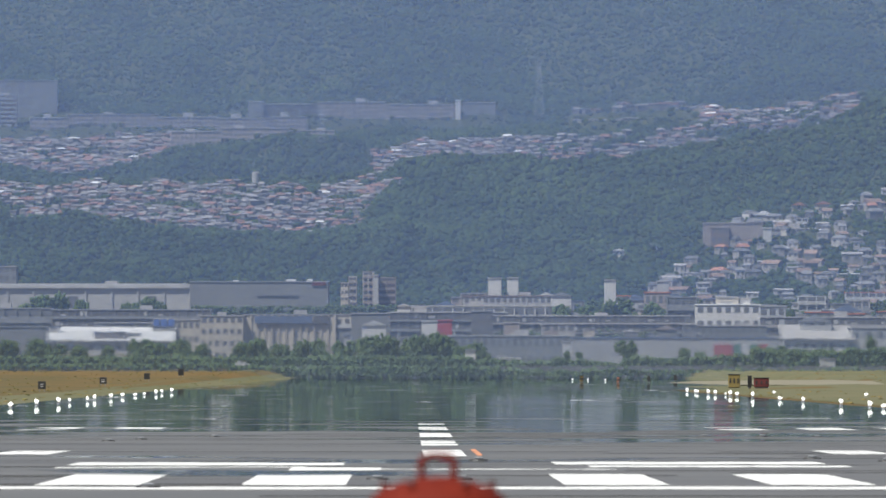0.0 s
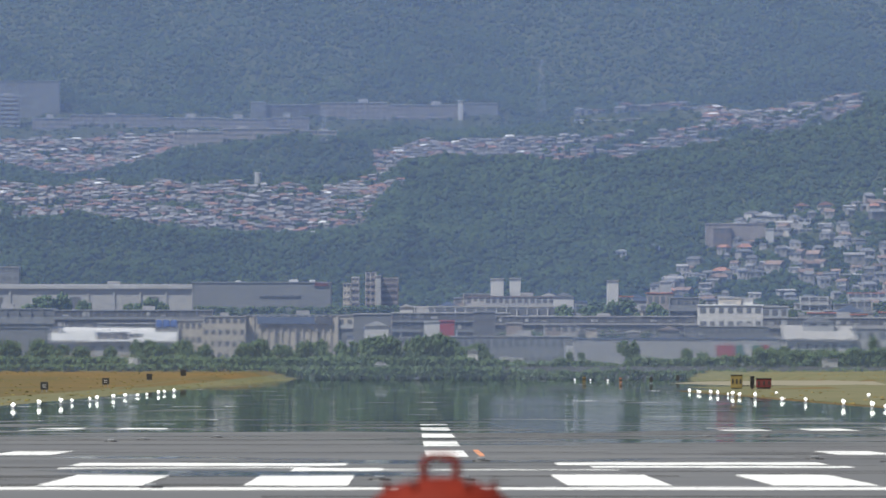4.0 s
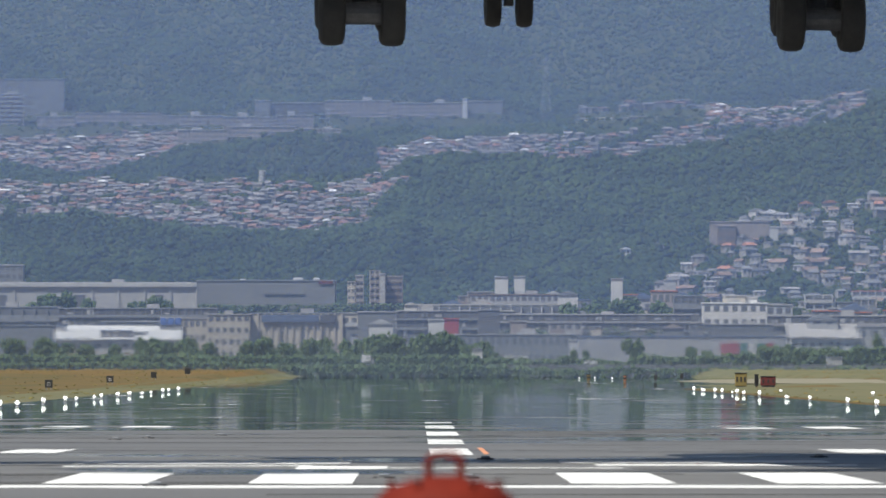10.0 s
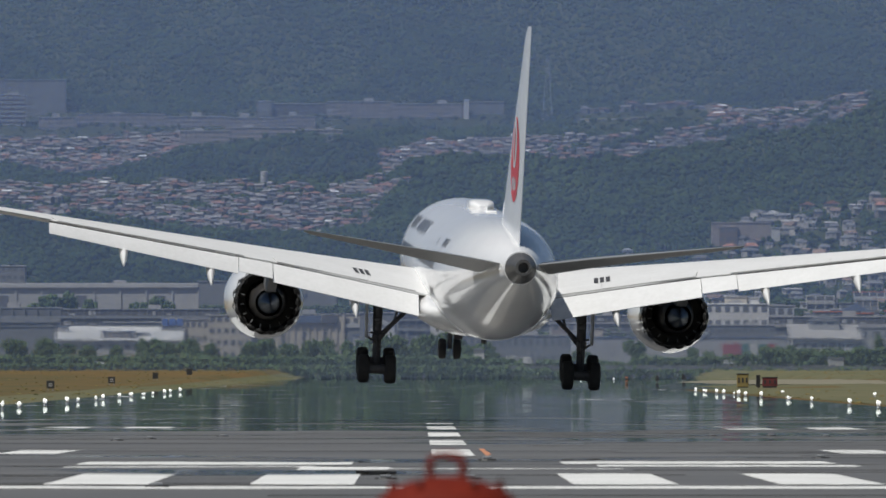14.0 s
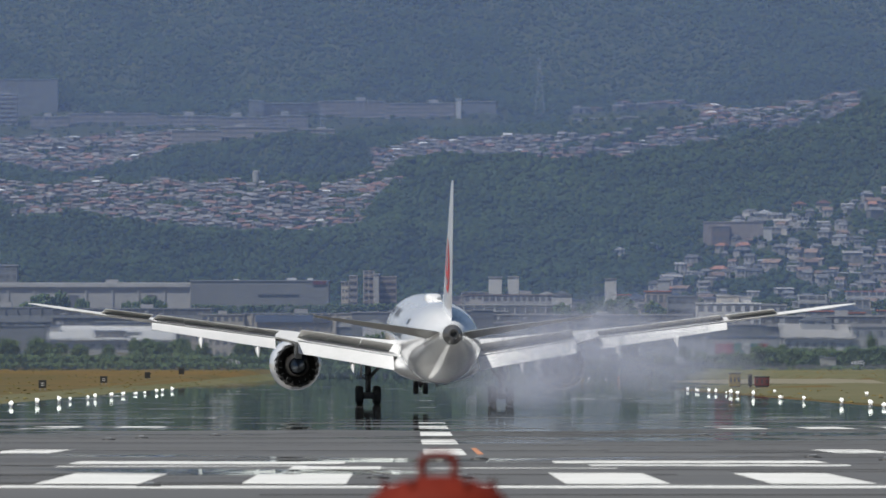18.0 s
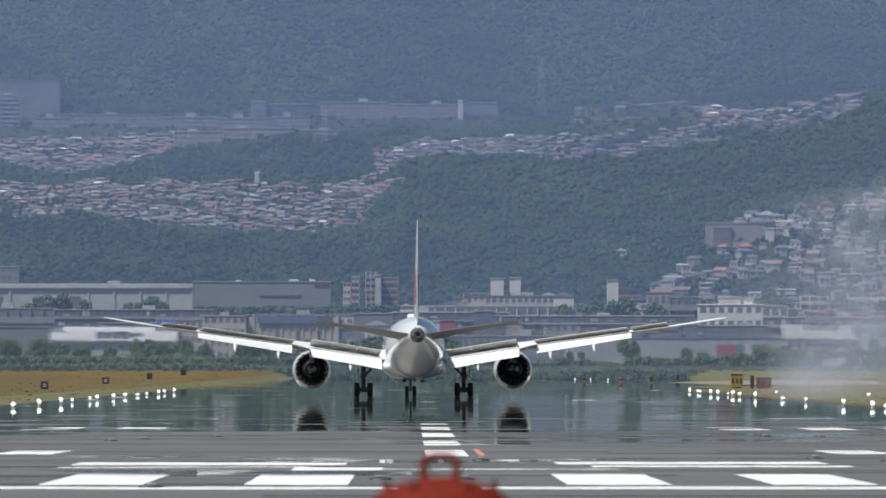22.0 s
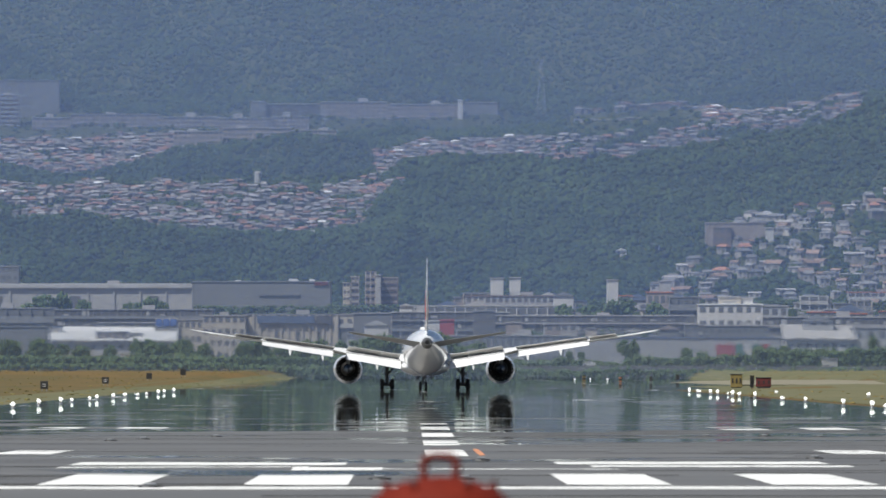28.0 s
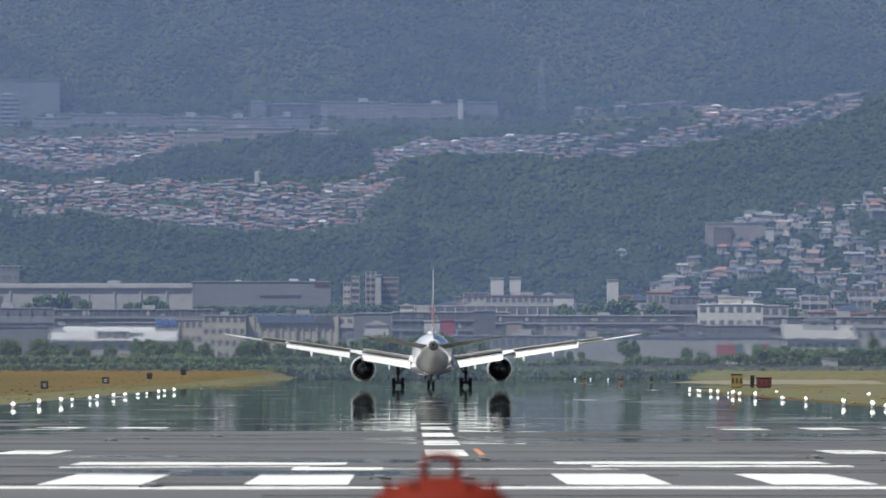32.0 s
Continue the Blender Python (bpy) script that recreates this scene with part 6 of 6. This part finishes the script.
part("torque_link", box(-0.08, 0.08, 22.4, 22.6, 0.7, 1.4, bevel=0.02), M_AGEAR, g)
for sx in (-1, 1):
    part("gear_door", box(sx * 0.62 - 0.02, sx * 0.62 + 0.02, 22.3, 24.2, 1.35, 2.1, bevel=0.01), M_AGREY, g)
gears.append((g, 0.5))
for sx in (-1, 1):
    part("belly_mast", box(sx * 0.9 - 0.2, sx * 0.9 + 0.2, 1.6, 2.2, 1.4, 1.7, bevel=0.04), M_AGEAR, plane)

# fin, with the livery's plain red disc
FIN = [(6.6, -12.8, -25.9, 0.036), (7.7, -14.6, -26.15, 0.037), (12.0, -19.9, -27.3, 0.042), (16.2, -24.9, -28.35, 0.045), (16.75, -25.9, -28.4, 0.04), (16.9, -26.6, -28.35, 0.035)]


def fin_foil(z, le, te, th):
    c = le - te
    return [(0.9 * w * th * c, te + (1 - u) * c, z) for u, w in AF[:9]] + [(-0.9 * w * th * c, te + (1 - u) * c, z) for u, w in AF[8:0:-1]]


fin = part("fin", loft([fin_foil(*q) for q in FIN]), M_AWHITE, plane, "tall white fin")


def fin_x(y, z):
    zs = [q[0] for q in FIN]
    le, te, th = (float(np.interp(z, zs, [q[i] for q in FIN])) for i in (1, 2, 3))
    u = (le - y) / (le - te)
    return 0.9 * th * (le - te) * float(np.interp(u, [a for a, _ in AF[:9]], [b for _, b in AF[:9]]))


def decal(y0, z0, outline, s, material, proud, name):
    """A thin painted patch that follows the fin's side."""
    bm = bmesh.new()
    rings_ = []
    for k in (0.0, 0.25, 0.5, 0.75, 1.0):
        rings_.append([bm.verts.new((s * (fin_x(y0 + dy * k, z0 + dz * k) + proud), y0 + dy * k, z0 + dz * k)) for dy, dz in outline])
    for a, b in zip(rings_[1:], rings_[2:]):
        for i in range(len(a)):
            j = (i + 1) % len(a)
            bm.faces.new((a[i], a[j], b[j], b[i]))
    bm.faces.new(rings_[1])
    bmesh.ops.remove_doubles(bm, verts=rings_[0], dist=0.001)
    part(name, bm, material, fin)


circle = lambda r, n=40: [(r * math.cos(2 * math.pi * i / n), r * math.sin(2 * math.pi * i / n)) for i in range(n)]
for s in (-1, 1):
    decal(-23.1, 10.75, circle(1.95), s, M_ARED, 0.015, "red_disc")
    decal(-23.1, 11.5, [(a * 0.8, b * 1.0) for a, b in circle(1.15)], s, M_AWHITE, 0.03, "white_shape")
    decal(-23.1, 11.4, [(a * 0.3, b * 0.9) for a, b in circle(0.9)], s, M_ARED, 0.045, "red_shape")
    for k in range(3):
        decal(-22.4 - 0.62 * k, 9.65, [(a * 0.2, b * 0.32) for a, b in circle(1.0, 12)], s, M_AWHITE, 0.03, "letter_bar")


# bars for the lettering along the cabin
def side_bar(y0, y1, a0, a1, s, material=None):
    def p(y, a):
        z, r = (float(np.interp(y, [q[0] for q in FUS[::-1]], [q[i] for q in FUS[::-1]])) for i in (1, 2))
        r += 0.012
        return (s * r * math.cos(radians(a)), y, z + r * 1.03 * math.sin(radians(a)))
    bm = bmesh.new()
    n = 5
    lo = [[bm.verts.new(p(y, a0 + (a1 - a0) * i / n)) for i in range(n + 1)] for y in (y0, y1)]
    for i in range(n):
        bm.faces.new((lo[0][i], lo[0][i + 1], lo[1][i + 1], lo[1][i]))
    part("letter_bar", bm, material or M_AMARK, plane)


for s in (-1, 1):
    for k in range(26):
        if k not in (9, 10):
            y = 17.5 - 0.48 * k
            side_bar(y, y - 0.2, 28 + (k * 7 % 5), 45 - (k * 5 % 4), s)
    for k in range(5):
        side_bar(-9.3 - 0.5 * k, -9.5 - 0.5 * k, 28, 37, s)
    for k in range(3):
        side_bar(-5.2 - 0.4 * k, -5.3 - 0.4 * k, 28, 36, s, M_AGREY)
    for k in range(6):
        side_bar(-6.0 - 0.42 * k, -6.25 - 0.42 * k, -17, -11, s)
    for k in range(46):       # cabin windows
        y = 19.5 - 0.62 * k
        side_bar(y, y - 0.28, 6, 15, s, M_AMARK)

# red anti-collision light below the belly: a lens that turns in its dark hood
hood = part("beacon", rod((0, -3.55, 1.46), (0, -3.55, 1.8), 0.12, 0.17, 12), M_AGEAR, plane)
lens = part("beacon_lens", box(-0.09, 0.09, -0.24, -0.2, -0.10, 0.10, bevel=0.02), M_REDLAMP, plane, "red glowing beacon lens")
lens.matrix_basis = pose(0, -3.6, 1.62, 0, 0, 180)

# ---- tyre smoke: rigid wisps that leave the touchdown point and drift off with the wind
def wisp_mesh(seed):
    """Three crossed, torn and bent sheets of smoke, one metre in radius."""
    bm = bmesh.new()
    for m in (Matrix.Identity(4), Matrix.Rotation(radians(58), 4, "Z"), Matrix.Rotation(radians(48), 4, "X")):
        c = bm.verts.new((0, 0, 0))
        rings_ = []
        for k in range(1, 5):
            rings_.append([bm.verts.new(m @ Vector((k / 4 * math.cos(2 * math.pi * i / 20), 0.28 * noise.noise((k * 0.4 * math.cos(2 * math.pi * i / 20), k * 0.4 * math.sin(2 * math.pi * i / 20), seed)), k / 4 * math.sin(2 * math.pi * i / 20)))) for i in range(20)])
        for i in range(20):
            bm.faces.new((c, rings_[0][i], rings_[0][(i + 1) % 20])).smooth = True
            for a, b in zip(rings_, rings_[1:]):
                bm.faces.new((a[i], b[i], b[(i + 1) % 20], a[(i + 1) % 20])).smooth = True
    return bm


puffs = []
prng = np.random.default_rng(11)
for k in range(64):
    r = 2.2 + 2.9 * prng.uniform()
    ob = part("tyre_smoke", wisp_mesh(k * 3.7), M_SMOKE)
    ob.scale = (r * prng.uniform(1.0, 1.4), r, r * prng.uniform(0.6, 0.95))
    tagged(ob, "thin bluish-white wisp of tyre smoke above the runway", "smoke", "tyre smoke")
    puffs.append((ob, r * 0.55, prng.uniform(), prng.uniform(), prng.uniform()))


# ---- what moves
def motions():
    rows = []
    for t, x, y, z, pitch, roll, yaw in (
        (0, 2.60, -468.8, 44.60, 1.60, 0.00, 3.30),
        (3, 2.60, -261.2, 34.40, 1.77, 0.18, 3.31),
        (6, 2.59, -53.6, 24.20, 1.93, 0.36, 3.33),
        (8, 2.59, 84.8, 17.20, 2.04, 0.48, 3.34),
        (9, 2.59, 154.0, 13.60, 2.10, 0.54, 3.34),
        (10, 2.59, 223.2, 10.32, 2.4, 0.60, 3.85),
        (10.6, 2.58, 264.8, 8.52, 2.6, 0.80, 3.75),
        (11, 2.47, 292.4, 7.42, 2.75, 1.10, 3.65),
        (11.6, 2.44, 334.1, 6.00, 2.9, 0.20, 3.5),
        (12, 2.42, 361.9, 5.20, 2.95, -0.15, 3.4),
        (12.5, 2.34, 396.8, 4.48, 2.9, -0.30, 3.05),
        (13, 2.20, 431.7, 3.90, 2.65, -0.30, 3.03),
        (13.5, 1.98, 466.6, 3.30, 2.68, 0.60, 3.10),
        (14, 1.78, 501.3, 2.65, 2.70, 2.00, 3.35),
        (14.5, 1.69, 535.9, 2.00, 2.67, 2.20, 3.43),
        (15.2, 1.69, 583.9, 1.20, 2.62, 0.98, 3.47),
        (15.9, 1.69, 631.6, 0.52, 2.20, 0.29, 3.52),
        (16.5, 1.69, 671.9, 0.17, 1.60, 0.20, 3.55),
        (17, 1.55, 705.3, 0.06, 2.0, 0.00, 3.44),
        (17.5, 1.19, 738.3, 0.04, 2.0, 0.00, 2.97),
        (18, 0.71, 771.1, 0.02, 1.8, 0.00, 2.52),
        (18.5, 0.12, 803.5, 0.00, 1.4, 0.00, 2.09),
        (19, -0.40, 835.6, 0.00, 0.85, 0.00, 1.44),
        (19.5, -0.80, 867.4, 0.00, 0.47, 0.00, 0.98),
        (20, -1.05, 898.9, 0.00, 0.25, 0.00, 0.80),
        (20.5, -1.11, 930.0, 0.00, 0.12, 0.00, 0.54),
        (21, -1.07, 960.9, 0.00, 0.00, 0.00, 0.55),
        (22, -0.93, 1021.5, 0.00, 0.00, 0.00, 0.74),
        (23, -0.84, 1080.9, 0.00, 0.00, 0.00, 0.84),
        (24, -0.85, 1138.9, 0.00, 0.00, 0.00, 0.77),
        (25, -0.74, 1195.3, 0.00, 0.00, 0.00, 0.36),
        (26.5, -0.20, 1276.5, 0.00, 0.00, 0.00, 0.34),
        (28, 0.62, 1352.6, 0.00, 0.00, 0.00, 0.50),
        (29, 1.09, 1399.5, 0.00, 0.00, 0.00, 0.58),
        (30, 1.35, 1442.6, 0.00, 0.00, 0.00, 0.82),
        (31, 1.56, 1480.9, 0.00, 0.00, 0.00, 0.68),
        (32, 1.80, 1513.3, 0.00, 0.00, 0.00, 0.29),
    ):
        rows.append((t, pose(x, y, z, pitch, roll, yaw)))
    walk(plane, rows)
    for ob, start, speed in driven:
        walk(ob, [(t, pose(start + speed * t, 2975, 3.355)) for t in (0, 8, 16, 24, 32)])
    walk(van, [(t, pose(x, 2977, 3.355)) for t, x in ((0, -122.7), (6, -57.9), (8, -36.5), (10, -14.7), (12, 7.8), (16, 53), (32, 234))])
    # the wings bend up while they carry the aircraft
    bend = lambda s, k: Matrix.Translation((s * 3, 0, 4)) @ Matrix.Rotation(radians(-1.25 * s * k), 4, "Y") @ Matrix.Translation((-s * 3, 0, -4))
    carried = ((0, 1.0), (16.5, 1.0), (17.0, 0.6), (17.5, 0.35), (18.5, 0), (32, 0))
    load = lambda t: float(np.interp(t, [c[0] for c in carried], [c[1] for c in carried]))
    times = (0, 15.6, 16.0, 16.4, 16.9, 17.5, 18.5, 32)
    up = lambda t: float(np.interp(t, [16.0, 16.4, 16.9, 17.5], [0, 0.45, 0.8, 1]))
    for ob, s in wings:
        walk(ob, [(t, bend(s, load(t))) for t in times])
    for ob, base, most in spoilers:
        walk(ob, [(t, bend(math.copysign(1, base.translation.x), load(t)) @ base @ pose(0, 0, 0, -up(t) * most)) for t in times])
    for (ob, hinge), s in zip(flaperons, (-1, 1)):
        walk(ob, [(t, bend(s, load(t)) @ hinge @ pose(0, 0, 0, -26 * up(t)) @ hinge.inverted()) for t in times])
    for ob, drop in gears:
        walk(ob, [(t, pose(0, 0, -drop * k)) for t, k in ((0, 1), (15.7, 1), (16.2, 0.4), (17.0, 0.1), (18.5, 0), (32, 0))])
    for ob, gx in bogies:
        walk(ob, [(t, pose(gx, 0, 0.69 - 0.6 * k, 11 * tilt)) for t, k, tilt in ((0, 1, 1), (15.7, 1, 1), (16.0, 0.6, 0.2), (16.2, 0.4, 0), (17.0, 0.1, 0), (18.5, 0, 0), (32, 0, 0))])
    turns = [(0, 180)]
    for t in (19.0, 23.0, 24.5, 26.7, 29.2, 31.5):
        turns += [(t - 0.3, 180), (t - 0.2, 120), (t - 0.1, 50), (t, 0), (t + 0.1, -50), (t + 0.2, -120), (t + 0.3, -180), (t + 0.4, -180)]
    walk(lens, [(t, pose(0, -3.6, 1.62, 0, 0, a)) for t, a in turns] + [(32, pose(0, -3.6, 1.62, 0, 0, 180))])
    for ob, r, a, b, c in puffs:
        # born behind a wheel at t0, rolled up, then carried to the right by the wind
        t0 = 15.6 + 0.75 * a ** 1.2
        y0 = float(np.interp(t0, [15.7, 16.0, 17.0, 18.0], [617, 637, 703, 769]))
        u = (b * 7.3) % 1
        x0 = -5.5 + 12.5 * u
        wind = 2.6 + 3.0 * (1 - u) + 3.6 * ((c * 5.1) % 1) ** 1.3
        rows = [(0, pose(x0, y0 + 2, -9)), (t0 - 0.25, pose(x0, y0 - 2, -9)), (t0, pose(x0, y0 + 1, -r * 0.3, 0, 0, 20 * c)), (t0 + 0.4, pose(x0 + wind * 0.2, y0 + 6, 0.8 + r * 0.55, 0, 0, 40 * c))]
        for dt in (1.0, 2.0, 3.5, 5.0, 7.0, 9.0):
            rise = (0.1 + 2.0 * c) * dt ** 1.05
            rows.append((t0 + dt, pose(x0 + wind * dt * (0.85 + 0.008 * dt), y0 + 8 + 3.0 * a * dt, 0.7 + r * 0.4 + rise, 8 * dt * (c - 0.5), 0, 40 * c + 9 * dt * (b - 0.5))))
        rows.append((32, pose(x0 + wind * 18, y0 + 70, 14 + 26 * c)))
        walk(ob, rows)


motions()
